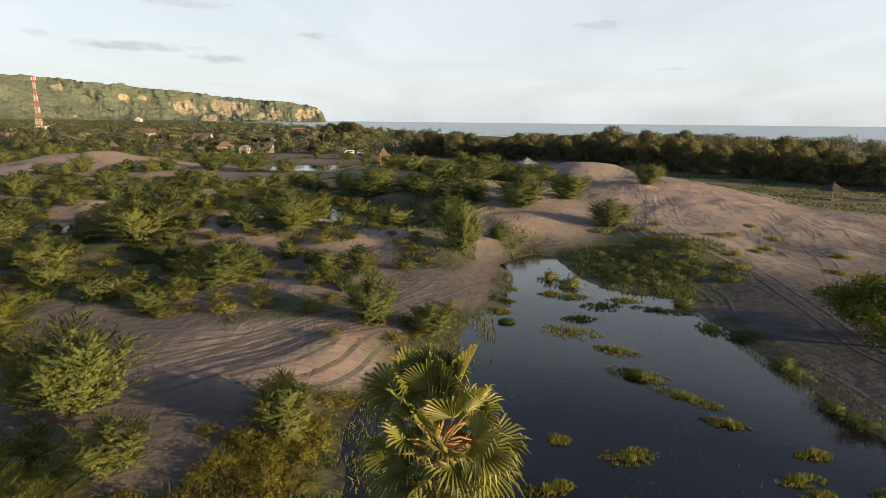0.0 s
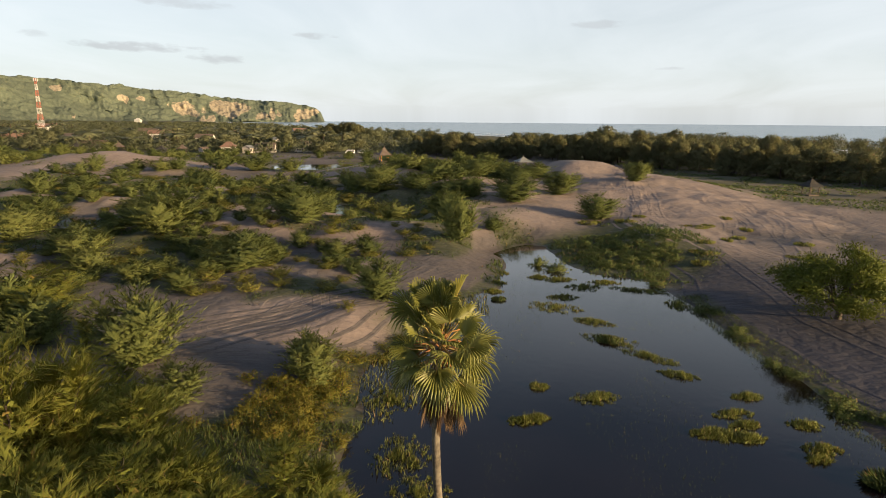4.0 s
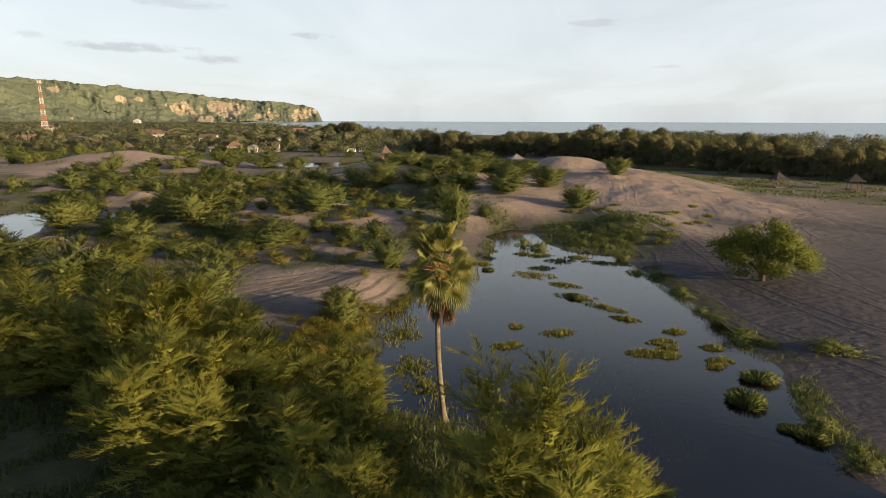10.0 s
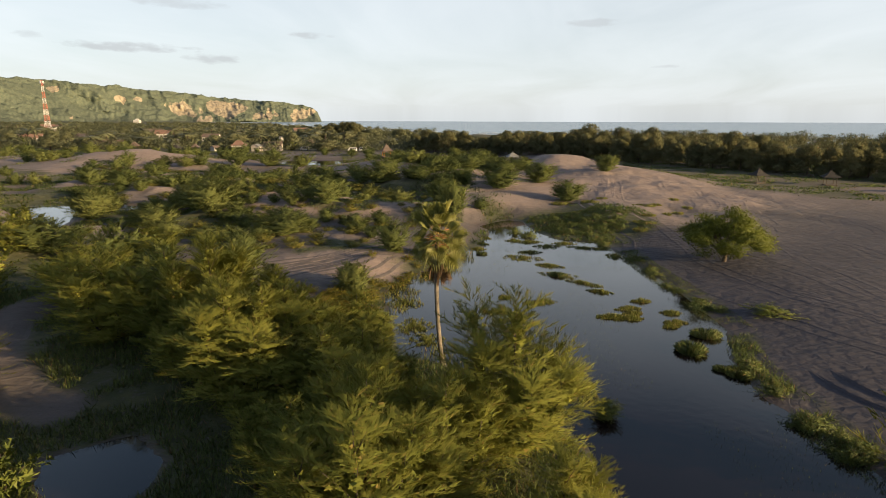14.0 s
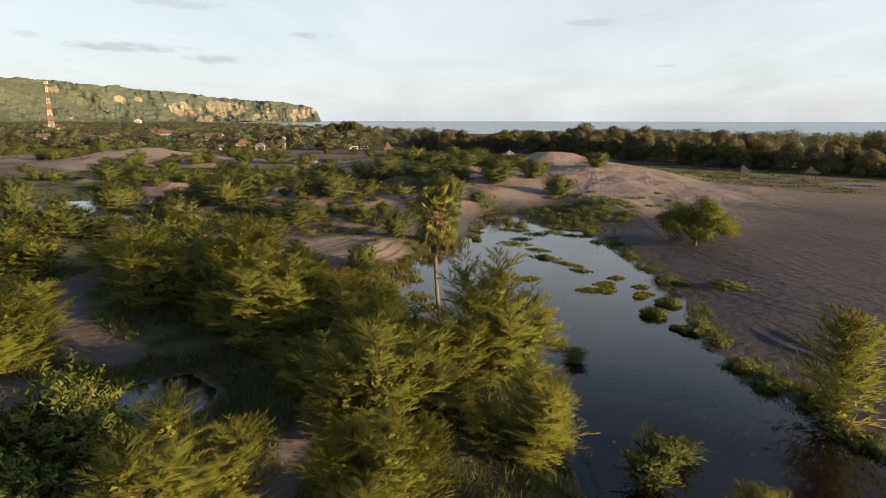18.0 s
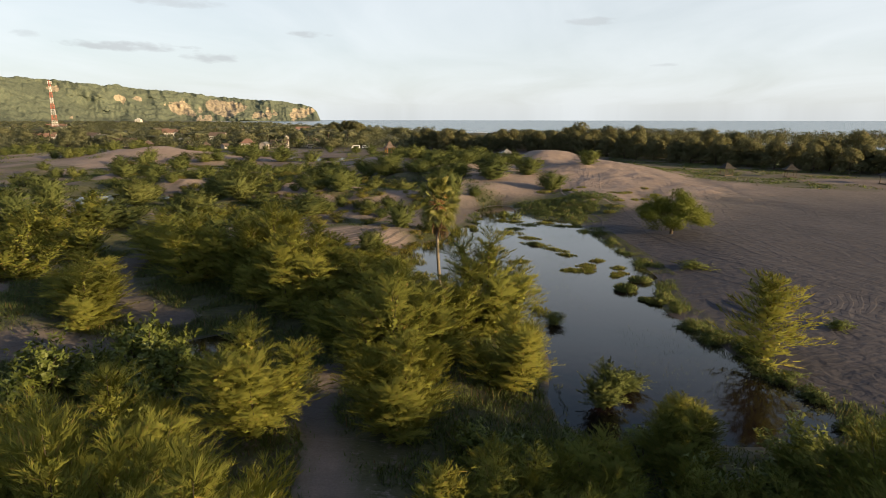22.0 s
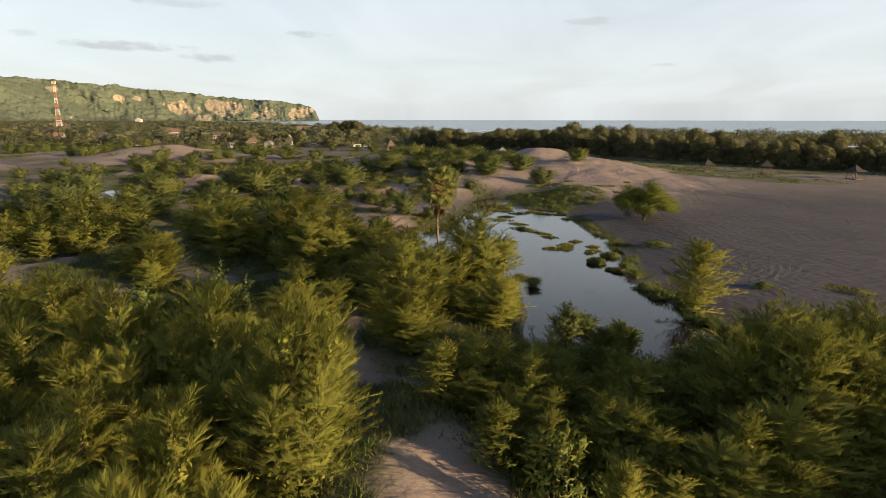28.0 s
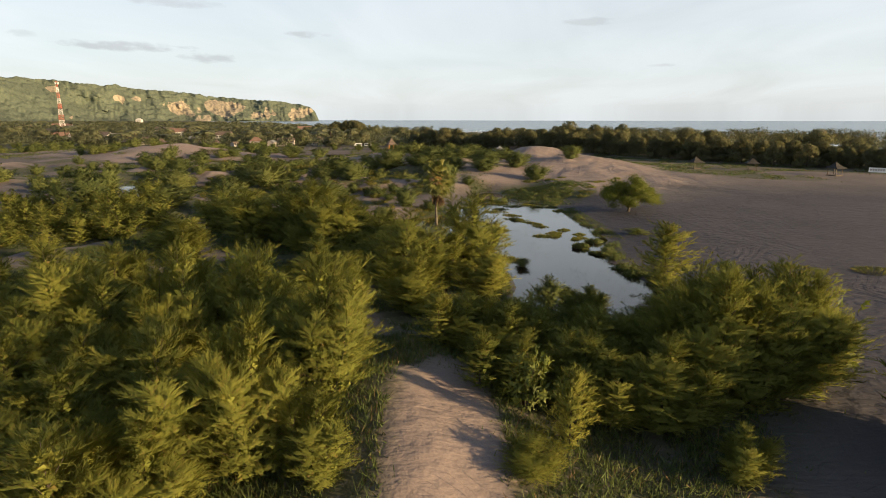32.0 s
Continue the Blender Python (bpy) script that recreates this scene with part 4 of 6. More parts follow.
SOUTH_GROVE = [(-15.6, -35.4, 5.5, 2.6), (-5.2, -42.6, 6.7, 2.2), (-9.3, -41.6, 8.2, 2.4), (-14.3, -39.9, 8.9, 2.3), (-15.7, -42.2, 6.7, 2.2), (-19.7, -39.9, 6.5, 2.0), (-24.2, -38.1, 7.4, 2.8), (-21.5, -36.2, 5.3, 2.7),
               (-4.9, -45.6, 7.2, 2.0), (-4.2, -51.8, 4.3, 1.5), (-10.6, -51.3, 7.0, 2.7), (-7.2, -50.5, 7.7, 2.1), (-14.4, -51.3, 6.0, 2.6), (16.2, -43.2, 8.0, 2.9), (22.5, -41, 7.2, 2.2), (13.4, -40.6, 5.6, 2.0),
               (19, -42.2, 6.8, 2.1), (10.5, -40.5, 5.0, 2.2), (7.4, -32.9, 3.6, 1.8), (16.4, -33.7, 3.6, 2.0), (2.6, -37.4, 3.8, 1.8), (5.2, -39.5, 4.3, 1.9), (5.5, -43.6, 3.4, 1.4), (12.0, -31, 3.8, 1.6),
               (9, -44, 4.6, 2.0), (12.5, -45.5, 5.0, 2.2), (19.5, -38, 6.6, 2.2)]
for x, y, h, r in DUNE_BUSHES:
    DENSE_BUSH.put(rng, x, y, h * 1.12, r * 0.90, 0)
for x, y, h, r in RIDGE_BUSHES:
    DENSE_BUSH.put(rng, x, y, h * 1.12, r * 0.90, 1)
for x, y, h, r in LEFT_BUSHES:
    BUSH.put(rng, x, y, h * 1.12, r * 0.90, 0)
for x, y, h, r in GROVE:
    (CASUARINA if y < 3 else MID_CASUARINA).put(rng, x, y, h, r, 1 if y < 3 and abs(outside(np.array([x]), np.array([y]), MAIN_POND)[0]) < 4 else 0)
for x, y, h, r in SOUTH_GROVE:
    CASUARINA.put(rng, x, y, h, r, 0)
for x, y, h, r in [(23.8, -15.2, 6.3, 2.3), (-24.4, 17.5, 3.2, 1.0), (7.2, -48.0, 4.0, 0.9), (3.1, -43.5, 3.0, 1.2), (0.8, -37.5, 3.4, 1.2)]:
    SAPLING.put(rng, x, y, h, r)
# tall trees added out of view at the plain's edge, to shade the thicket
for x, y, h, r in [(26.6, -47.0, 7.6, 2.7), (29.0, -50.5, 8.4, 3.0), (26.5, -54.0, 7.6, 2.8), (32.0, -54.0, 8.6, 3.0)]:
    FAR_CASUARINA.put(rng, x, y, h, r)
for x, y, h, r, k in [(-18.3, -20.9, 3.6, 2.1, 0), (-15.6, -22.0, 2.8, 1.7, 0), (24.9, -38.6, 4.6, 1.8, 0), (5.5, -44.9, 2.8, 1.3, 0), 
                      (12.8, 47.5, 1.4, 1.2, 2), (11.1, 50.1, 1.5, 0.9, 2), (29.2, 10.6, 0.8, 1.4, 1), (32.5, -10.1, 0.7, 0.8, 1)]:
    SHRUB.put(rng, x, y, h, r, k)
for x, y, h, r in [(10.7, -21.9, 2.7, 1.3), (12.8, -19.5, 1.2, 1.0), (10.2, -7.1, 1.0, 0.8)]:
    POND_BUSH.put(rng, x, y, h, r, 0, 0.0)
DRY_SHRUB = Kind("withered_shrub", [leafy(170, 3.2, 0.8, 60, 14, 0.16, DEAD_FROND, 0.6, 0.3, 7, 0.3)], ["withered orange-brown shrub among green trees"], "shrub", "")
DRY_SHRUB.put(rng, 5.2, -38.2, 3.4, 0.8)
for x, y, h, r in [(14.5, -50.0, 2.8, 1.2), (4.9, -51.0, 1.7, 1.2)]:
    CASUARINA.put(rng, x, y, h, r, 0)


GX, GY = np.meshgrid(np.arange(-290.0, 121.0), np.arange(-100.0, 301.0))
WET_GAP = np.minimum.reduce([outside(GX, GY, p) for p in PONDS])
WAY_GAP = np.minimum.reduce([along(GX, GY, w) for w in (SAND_WAY, SOUTH_WAY, FIELD_WAY)])


def free(x, y, margin):
    """Whether a plant may stand here: off the water, the ways and the camera's line."""
    i, j = int(round(x + 290)), int(round(y + 100))
    return WET_GAP[j, i] > margin * 0.6 and WAY_GAP[j, i] > 1.0 + margin * 0.8


def scatter(kind, poly, count, h0, h1, shape, label=0, taken=None, gap=1.7):
    xs, ys = [p[0] for p in poly], [p[1] for p in poly]
    done = 0
    for _ in range(count * 12):
        if done >= count:
            break
        x, y = rng.uniform(min(xs), max(xs)), rng.uniform(min(ys), max(ys))
        h = rng.uniform(h0, h1)
        if outside(np.array([x]), np.array([y]), poly)[0] > 0 or not free(x, y, h * shape):
            continue
        if any((x - a) ** 2 + (y - b) ** 2 < (gap * 0.5 * (c + h * shape)) ** 2 for a, b, c in taken):
            continue
        taken.append((x, y, h * shape))
        kind.put(rng, x, y, h, h * shape, label)
        done += 1


TAKEN = [(x, y, r * 0.75) for x, y, h, r in DUNE_BUSHES + RIDGE_BUSHES + LEFT_BUSHES + GROVE + SOUTH_GROVE]
TAKEN += [(-28, -17.5, 3.5), (-33, -16, 3), (-62, 38, 5), (-66, 46, 4), (-57, 32, 4), (-52, 24, 3), (-12, 25, 6), (-20, 10, 1), (-24, 12, 3), (-15, 16, 3)]
scatter(MID_CASUARINA, [(-23, 4), (-14, 4), (-5, -1), (-1, -8), (-3, -20), (-7, -19), (-10, -8), (-22, 0)], 14, 3.2, 5.2, 0.45, 0, TAKEN, 0.95)
scatter(FAR_CASUARINA, [(-38, -14), (-38, 24), (-58, 40), (-95, 30), (-90, -30), (-45, -30)], 70, 2.8, 5.2, 0.5, 0, TAKEN, 1.15)
scatter(CASUARINA, [(-8, -36), (-24, -28), (-24, -58), (-7, -57)], 16, 4.2, 6.6, 0.42, 0, TAKEN, 1.1)
scatter(MID_CASUARINA, [(-24, -24), (-62, -26), (-62, -62), (-24, -60)], 34, 4.2, 6.6, 0.42, 0, TAKEN, 1.15)
scatter(MID_CASUARINA, [(17, -35.5), (24, -35.5), (22.5, -41), (16, -45)], 12, 6.0, 7.4, 0.36, 0, TAKEN, 0.66)
scatter(MID_CASUARINA, [(3, -34.5), (22, -34), (23, -38), (15, -46), (9, -47)], 22, 2.4, 4.2, 0.46, 0, TAKEN, 0.72)
scatter(SHRUB, [(2, -28), (22, -28), (22, -38), (14, -44), (5, -44)], 20, 1.0, 2.2, 0.75, 0, TAKEN, 0.5)
scatter(SHRUB, [(-26, -14), (-12, -17), (-10, -32), (-26, -32)], 8, 1.6, 3.0, 0.62, 0, TAKEN, 1.1)
scatter(BUSH, [(-10, 34), (-2, 70), (-20, 76), (-80, 110), (-70, 62), (-40, 36)], 60, 1.2, 2.6, 0.62, 0, TAKEN, 1.3)
LOW_SHRUB = Kind("low_shrub", [casuarina(180 + i, 1.0, 1.1, 6, 60, 7, 7, 0.40, 0.026, SEDGE, 0.9, 380, 0.05) for i in range(4)], ["low yellow-green shrub spreading over the dune sand"], "shrub", "low shrubs on the dunes")
scatter(LOW_SHRUB, [(-8, 33), (0, 60), (-14, 70), (-50, 74), (-66, 40), (-40, 28)], 90, 0.5, 1.1, 1.15, 0, TAKEN, 0.9)
scatter(LOW_SHRUB, [(-4, 66), (0, 110), (-60, 140), (-110, 130), (-60, 72)], 110, 0.6, 1.3, 1.25, 0, TAKEN, 0.9)
FAR_BUSH = Kind("bush", [casuarina(110 + i, 3.0, 2.2, 4 + i, 70, 7, 5, 0.8, 0.07, LEAVES, 0.85, 600, 0.11) for i in range(4)], ["rounded green bush in the far dune field"], "bush", "bushes on the dunes")
scatter(FAR_BUSH, [(-40, 165), (-75, 160), (-230, 165), (-250, 250), (-70, 252), (-70, 215), (-72, 185)], 70, 1.6, 4.2, 0.7, 0, TAKEN, 1.1)
scatter(FAR_BUSH, [(-30, 165), (20, 172), (24, 225), (-25, 255), (-60, 250), (-60, 220), (-30, 216)], 30, 2.0, 4.0, 0.7, 0, TAKEN, 1.1)
scatter(FAR_BUSH, [(-90, 30), (-60, 60), (-90, 100), (-130, 140), (-150, 90)], 24, 1.6, 3.6, 0.7, 0, TAKEN, 1.2)
scatter(FAR_BUSH, [(-20, 76), (-8, 100), (-40, 140), (-110, 140), (-90, 100)], 40, 1.6, 3.4, 0.65, 0, TAKEN, 1.3)
scatter(FAR_BUSH, [(-2, 100), (-18, 140), (-14, 170), (22, 168), (16, 118)], 26, 2.4, 4.0, 0.8, 0, TAKEN, 1.0)


# ---- fan palm by the pond ----
def build_palm():
    root = tagged(new("fan_palm"), "tall fan palm with pale trunk and hanging dead fronds", "palm tree")
    root.location = (0.05, 0.3, ground_z(0.05, 0.3) - 0.05)
    rg = np.random.default_rng(3)
    H = 9.6
    axis = lambda t: np.array([0.32 * (1 - t) ** 2 - 0.16 * math.sin(t * 3.1), 0.0, H * t])
    ts = np.linspace(0, 1, 60)
    tr = Tubes().add([axis(t) for t in ts], [(0.165 + 0.10 * max(0, 1 - t * 9) ** 2 - 0.02 * t) * (1 + 0.05 * (i % 2)) for i, t in enumerate(ts)], 12)
    under("trunk", tr.mesh("trunk", PALM_BARK), root, "pale grey ringed trunk")
    crown = axis(1.0)

    def fan(az, el, length, radius, mat, name, hang=0.0, stalk=None):
        d = np.array([math.cos(az) * math.cos(el), math.sin(az) * math.cos(el), math.sin(el)])
        side = unit(np.cross(d, [0, 0, 1.0]))
        up = np.cross(side, d)
        turn = rg.normal(0, 0.9)
        side, up = side * math.cos(turn) + up * math.sin(turn), up * math.cos(turn) - side * math.sin(turn)
        a = crown + np.array([0, 0, rg.uniform(-0.5, 0.25) - hang])
        hub = a + d * length + np.array([0, 0, -0.10 * length])
        n = 26
        V, F = [], []
        limp = rg.uniform(0.5, 1.0) + hang
        for i in range(n):
            th0, th, th1 = ((k / n - 0.5) * radians(215) for k in (i, i + 0.5, i + 1))
            ln = radius * (0.76 + 0.24 * math.cos(th * 0.9)) * rg.uniform(0.88, 1.08)
            fold = 0.30 * abs(math.sin(th)) ** 1.3
            ray = lambda t, s, lift: (hub + (d * math.cos(t) + side * math.sin(t) * 0.92 + up * fold) * s * ln + up * lift * ln
                                      - np.array([0, 0, 0.24 * limp * s ** 3 * ln]))
            split = rg.uniform(0.44, 0.56)
            sway = (th1 - th0) * 0.5 + rg.normal(0, 0.03)
            w = 0.30 * (th1 - th0)
            b = len(V)
            V += [hub, ray(th0, split, -0.02), ray(th, split, 0.03), ray(th1, split, -0.02), ray(th - w, 0.80, -0.01), ray(th, 0.80, 0.02), ray(th + w, 0.80, -0.01),
                  ray(th + sway * 0.3, 1.0, 0) - np.array([0, 0, rg.uniform(0.0, 0.2) * ln])]
            F += [(b, b + 1, b + 2), (b, b + 2, b + 3), (b + 1, b + 4, b + 5, b + 2), (b + 2, b + 5, b + 6, b + 3), (b + 4, b + 7, b + 5), (b + 5, b + 7, b + 6)]
        leaf = under(name, mesh_of(name, V, F, mat), root)
        st = Tubes().add([a, (a + hub) / 2 + np.array([0, 0, 0.05]), hub, hub + d * radius * 0.25], (0.035, 0.026, 0.018, 0.006), 5)
        under("leaf_stalk", st.mesh("leaf_stalk", stalk or FROND), leaf)

    for i in range(50):
        az = i * 2.39996 + rg.uniform(-0.25, 0.25)
        el = radians(86 - 138 * (i / 49) ** 1.15 + rg.uniform(-8, 8))
        fan(az, el, rg.uniform(0.85, 1.15) + 0.75 * max(0, math.sin(el)), rg.uniform(0.95, 1.22), FROND, "frond", 0.4 * (i / 49), STALK)
    for i in range(14):
        fan(i * 2.39996 + 1, radians(-68 - rg.uniform(0, 18)), rg.uniform(1.2, 2.1), rg.uniform(0.6, 0.8), DEAD_FROND, "dead_frond", 0.5, DEAD_FROND)
    fr = Tubes()
    for i in range(30):
        az, el = rg.uniform(0, 6.28), radians(rg.uniform(-40, 40))
        d = np.array([math.cos(az) * math.cos(el), math.sin(az) * math.cos(el), math.sin(el)])
        a = crown + np.array([0, 0, rg.uniform(-0.8, -0.1)])
        fr.add([a, a + d * 0.55 + np.array([0, 0, 0.06]), a + d * 1.05 + np.array([0, 0, -0.18])], (0.04, 0.034, 0.015), 5)
    under("flower_head", fr.mesh("flower_head", FRUIT), root, "orange-brown flower head")


build_palm()


# ---- umbrella tree on the sand plain ----
def build_umbrella_tree():
    root = tagged(new("umbrella_tree"), "lone spreading tree with a flat bright green crown on bare sand", "tree")
    x, y = 33.4, 28.4
    root.location = (x, y, ground_z(x, y) - 0.05)
    rg = np.random.default_rng(8)
    tubes = Tubes()
    tubes.add([(0, 0, 0), (0.1, 0.05, 0.5), (0.0, 0.1, 1.0)], (0.30, 0.24, 0.20), 8)
    ends = []
    for i in range(17):
        az = i * 2.4 + rg.uniform(-0.2, 0.2)
        reach = 4.3 * math.sqrt((i + 0.6) / 17)
        top = 5.5 * math.sqrt(max(0.1, 1 - (reach / 5.1) ** 2)) * rg.uniform(0.85, 1.08)
        a = np.array([0, 0.1, rg.uniform(0.5, 1.0)])
        e = np.array([math.cos(az) * reach * 1.1, math.sin(az) * reach, max(1.9, top - 0.35)])
        m = a * 0.45 + e * 0.55 + np.array([0, 0, 0.25])
        tubes.add([a, m, e], (0.12, 0.08, 0.03), 6)
        for j in range(6):
            b = e + rg.normal(0, 0.7, 3) * np.array([1, 1, 0.45]) - np.array([0, 0, 1.0 * (j % 2) * rg.uniform(0.3, 1.3)])
            tubes.add([m * 0.3 + e * 0.7, b], (0.03, 0.010), 4)
            ends.append(b)
    under("trunk", tubes.mesh("trunk", BARK), root)
    p = np.concatenate([b + rg.normal(0, 1, (300, 3)) * np.array([0.52, 0.52, 0.28]) for b in ends])
    d = unit(rg.normal(0, 0.7, p.shape) + unit(p - np.array([0, 0, 2.2])) * 0.7)
    ln = rg.uniform(0.2, 0.34, len(p))[:, None]
    facing = unit(p - np.repeat(np.array(ends), 300, 0)) * 0.7 + unit(p - np.array([0, 0, 2.0])) * 0.5 + rg.normal(0, 0.25, p.shape)
    side = unit(np.cross(d, facing + rg.normal(0, 0.4, d.shape))) * ln * 0.26
    quads = np.stack([p, p + d * ln * 0.5 + side, p + d * ln - side * 0.5], 1)
    under("crown", soup("crown", quads, TREE_LEAVES, facing), root)


build_umbrella_tree()


# ---- sedge tufts in the pond ----
def tuft_mesh(seed, r, h, n, mat):
    rg = np.random.default_rng(seed)
    rad, az = np.sqrt(rg.random(n)) * r, rg.uniform(0, 2 * math.pi, n)
    p = np.stack([np.cos(az) * rad, np.sin(az) * rad, np.full(n, -0.05)], -1)
    d = unit(np.stack([np.cos(az) * rad / r * 0.8, np.sin(az) * rad / r * 0.8, np.ones(n)], -1) + rg.normal(0, 0.22, (n, 3)))
    ln = (h * rg.uniform(0.6, 1.1, n) * (1.1 - 0.45 * rad / r))[:, None]
    w = unit(np.cross(d, rg.normal(0, 1, d.shape))) * 0.012
    facing = d * np.array([1, 1, 0.5]) + rg.normal(0, 0.25, d.shape)
    bend = np.stack([np.cos(az), np.sin(az), np.full(n, -0.5)], -1) * ln * 0.22
    return soup("blades", np.stack([p - w, p + w, p + d * ln * 0.6 + w * 0.8 + bend * 0.2, p + d * ln + bend], 1), mat, facing)


TUFTS = [tuft_mesh(200 + i, 1.0, 0.8, 1100, CREEPER) for i in range(4)]
DRY_TUFTS = [tuft_mesh(210 + i, 1.0, 0.5, 420, WATER_GRASS) for i in range(3)]
TUFT_PLACES = [(21.9, 6.3, 1.0, 1.1), (19.4, 3.1, 1.15, 1.2), (13.1, 24.9, 0.7, 0.8), (5.1, 35.6, 0.6, 0.6), (21, -1.1, 0.9, 0.8), (20.3, -0.4, 0.6, 0.6)]
for i, (x, y, r, k) in enumerate(TUFT_PLACES):
    tuft = tagged(new("sedge_tuft", TUFTS[i % 4]), "low green sedge tuft standing in still pond water", "grass tuft", "sedge tufts in the pond")
    tuft.matrix_basis = pose(x, y, max(0.0, ground_z(x, y)) + 0.0, 0, 0, i * 67) @ Matrix.Diagonal((r, r * 0.8, k, 1))


def mat_blades(seed):
    """A ragged patch of water grass: small clumps of unequal size strewn over an oval. Roots, tips and widths."""
    rg = np.random.default_rng(seed)
    P, L = [], []
    for _ in range(120):
        az, rr = rg.uniform(0, 6.283), 1.3 * rg.random() ** 0.7
        c = np.array([math.cos(az) * rr, math.sin(az) * rr * 0.8])
        k = int(rg.integers(4, 22))
        P.append(np.concatenate([c + rg.normal(0, 0.055, (k, 2)), np.full((k, 1), -0.02)], 1))
        L.append(np.full(k, rg.uniform(0.12, 0.46)) * (1.2 - 0.6 * rr))
    return np.concatenate(P), np.concatenate(L)[:, None], rg


WATER_PATCHES = [(15.2, 10.9, 0.99, 0.63, 10), (16.2, 10.7, 1.1, 0.7, 10), (17.2, 10.4, 0.77, 0.49, 10), (9.8, 15, 1.32, 0.84, 10), (19.8, 8.4, 0.66, 0.42, 10), (4.9, 12, 0.88, 0.56, 10), (5.6, 12.3, 0.66, 0.42, 10), (17.7, 11.9, 0.77, 0.49, 10),
                 (10.3, 33.4, 2.2, 1.6, -20), (13.0, 29.4, 1.5, 0.9, -30), (13.2, 25.2, 1.8, 1.1, -25), (15.3, 21.9, 1.8, 0.8, -40), (10.2, 44.2, 0.9, 0.7, 0),
                                        (14.5, 40.3, 1.6, 1.4, 10), (19.8, 39.4, 2.2, 0.9, -20), (5.0, 45.8, 1.6, 1.2, 0), (5.3, 41.6, 1.1, 0.8, 0), (4.8, 38.4, 0.8, 0.7, 0), (12.2, 43.3, 1.6, 1.0, 0),
                                        (17.2, 42.3, 1.4, 0.9, 0), (22.2, 34.5, 0.9, 1.6, 0), (17.6, 13.2, 1.0, 0.5, 10), (19.5, 15.5, 0.8, 0.5, 0), (20.6, 9.4, 0.9, 0.6, 0), (21.2, 12.0, 0.8, 0.6, 0),
                                        (16.4, 18.6, 1.1, 0.6, -30), (11.6, 36.6, 1.3, 0.9, 0), (6.3, 16.5, 0.6, 0.5, 0), (9.4, -4, 0.8, 1.6, 0), (-2.2, 8, 1.4, 2.2, 0), (-3.4, 14.5, 1.3, 2.0, 0), (-1.0, 5, 1.2, 1.4, 0)]
patches = []
for i, (x, y, rx, ry, rz) in enumerate(WATER_PATCHES):
    P, L, rg = mat_blades(230 + i)
    c, s = math.cos(radians(rz)), math.sin(radians(rz))
    u, v = P[:, 0] * rx, P[:, 1] * ry
    P = np.stack([x + c * u - s * v, y + s * u + c * v, P[:, 2]], -1)
    d = unit(rg.normal(0, 0.4, P.shape) + np.array([0, 0, 1.0]))
    w = unit(np.cross(d, rg.normal(0, 1, d.shape))) * 0.024
    patches.append(np.stack([P - w, P + w, P + d * L * rg.uniform(0.6, 1.3, L.shape)], 1))
patches = np.concatenate(patches)
tagged(new("water_grass", soup("water_grass", patches, WATER_GRASS, np.array([0, 0, 0.3]) + np.random.default_rng(2).normal(0, 0.6, (len(patches), 3)))),
       "ragged yellow-green grass patches standing in shallow water", "water grass", kind="stuff")


# ---- low plants that nobody could count ----
def blades_on(name, x, y, h0, h1, width, mat, label, category, lean=0.35, z=None):
    n = len(x)
    rg = np.random.default_rng(len(name) + n)
    p = np.stack([x, y, (sample("z", x, y) if z is None else z) - 0.03], -1)
    d = unit(rg.normal(0, lean, (n, 3)) + np.array([0, 0, 1.0]))
    ln = rg.uniform(h0, h1, n)[:, None]
    w = unit(np.cross(d, rg.normal(0, 1, d.shape))) * (width * rg.uniform(0.6, 1.3, n))[:, None]
    quads = np.stack([p - w, p + w, p + d * ln], 1)
    return tagged(new(name, soup(name, quads, mat, np.array([0, 0, 0.4]) + d * 0.2 + rg.normal(0, 0.5, d.shape))), label, category, kind="stuff")


def sown(count, x0, x1, y0, y1, seed, clump=2.2, test=None):
    rg = np.random.default_rng(seed)
    x, y = rg.uniform(x0, x1, count), rg.uniform(y0, y1, count)
    dens = sample("cover", x, y) * smooth(-0.25, 0.25, fbm(x, y, clump, 2, seed))
    keep = rg.random(count) < dens
    if test is not None:
        keep &= test(x, y)
    return x[keep], y[keep]


x, y = sown(620000, -75, 32, -75, 40, 301)
blades_on("low_creepers", x, y, 0.10, 0.40, 0.032, CREEPER, "low green creepers and grass over the dune sand", "ground cover", 0.6)
x, y = sown(330000, -110, 34, 40, 150, 302, 3.5)
blades_on("dune_grass", x, y, 0.15, 0.6, 0.07, CREEPER, "patchy green dune grass between bare sand", "ground cover", 0.6)
x, y = sown(150000, -230, 20, 150, 256, 304, 5)
blades_on("far_dune_grass", x, y, 0.25, 0.8, 0.13, CREEPER, "patchy green grass over the far dune field", "grass", 0.6)
x, y = sown(170000, 45, 190, 70, 240, 303, 5)
blades_on("meadow_grass", x, y, 0.15, 0.5, 0.19, CREEPER, "short green meadow grass below the forest edge", "grass", 0.6)
rg = np.random.default_rng(6)
# undergrowth of the groves, and scrub on the pond's grassy lobe
x, y = rg.uniform(-42, 26, 420000), rg.uniform(-58, 14, 420000)
k = (sample("cover", x, y) > 0.55) & (outside(x, y, MAIN_POND) > -0.2) & (outside(x, y, PONDS[5]) > 0.1) & (fbm(x, y, 3.0, 2, 19) > -0.45) & (rg.random(len(x)) < 0.8)
blades_on("undergrowth", x[k], y[k], 0.2, 0.75, 0.030, CREEPER, "dark green undergrowth below the casuarina trees", "undergrowth", 0.55)
x, y = rg.uniform(13, 32, 90000), rg.uniform(42, 68, 90000)
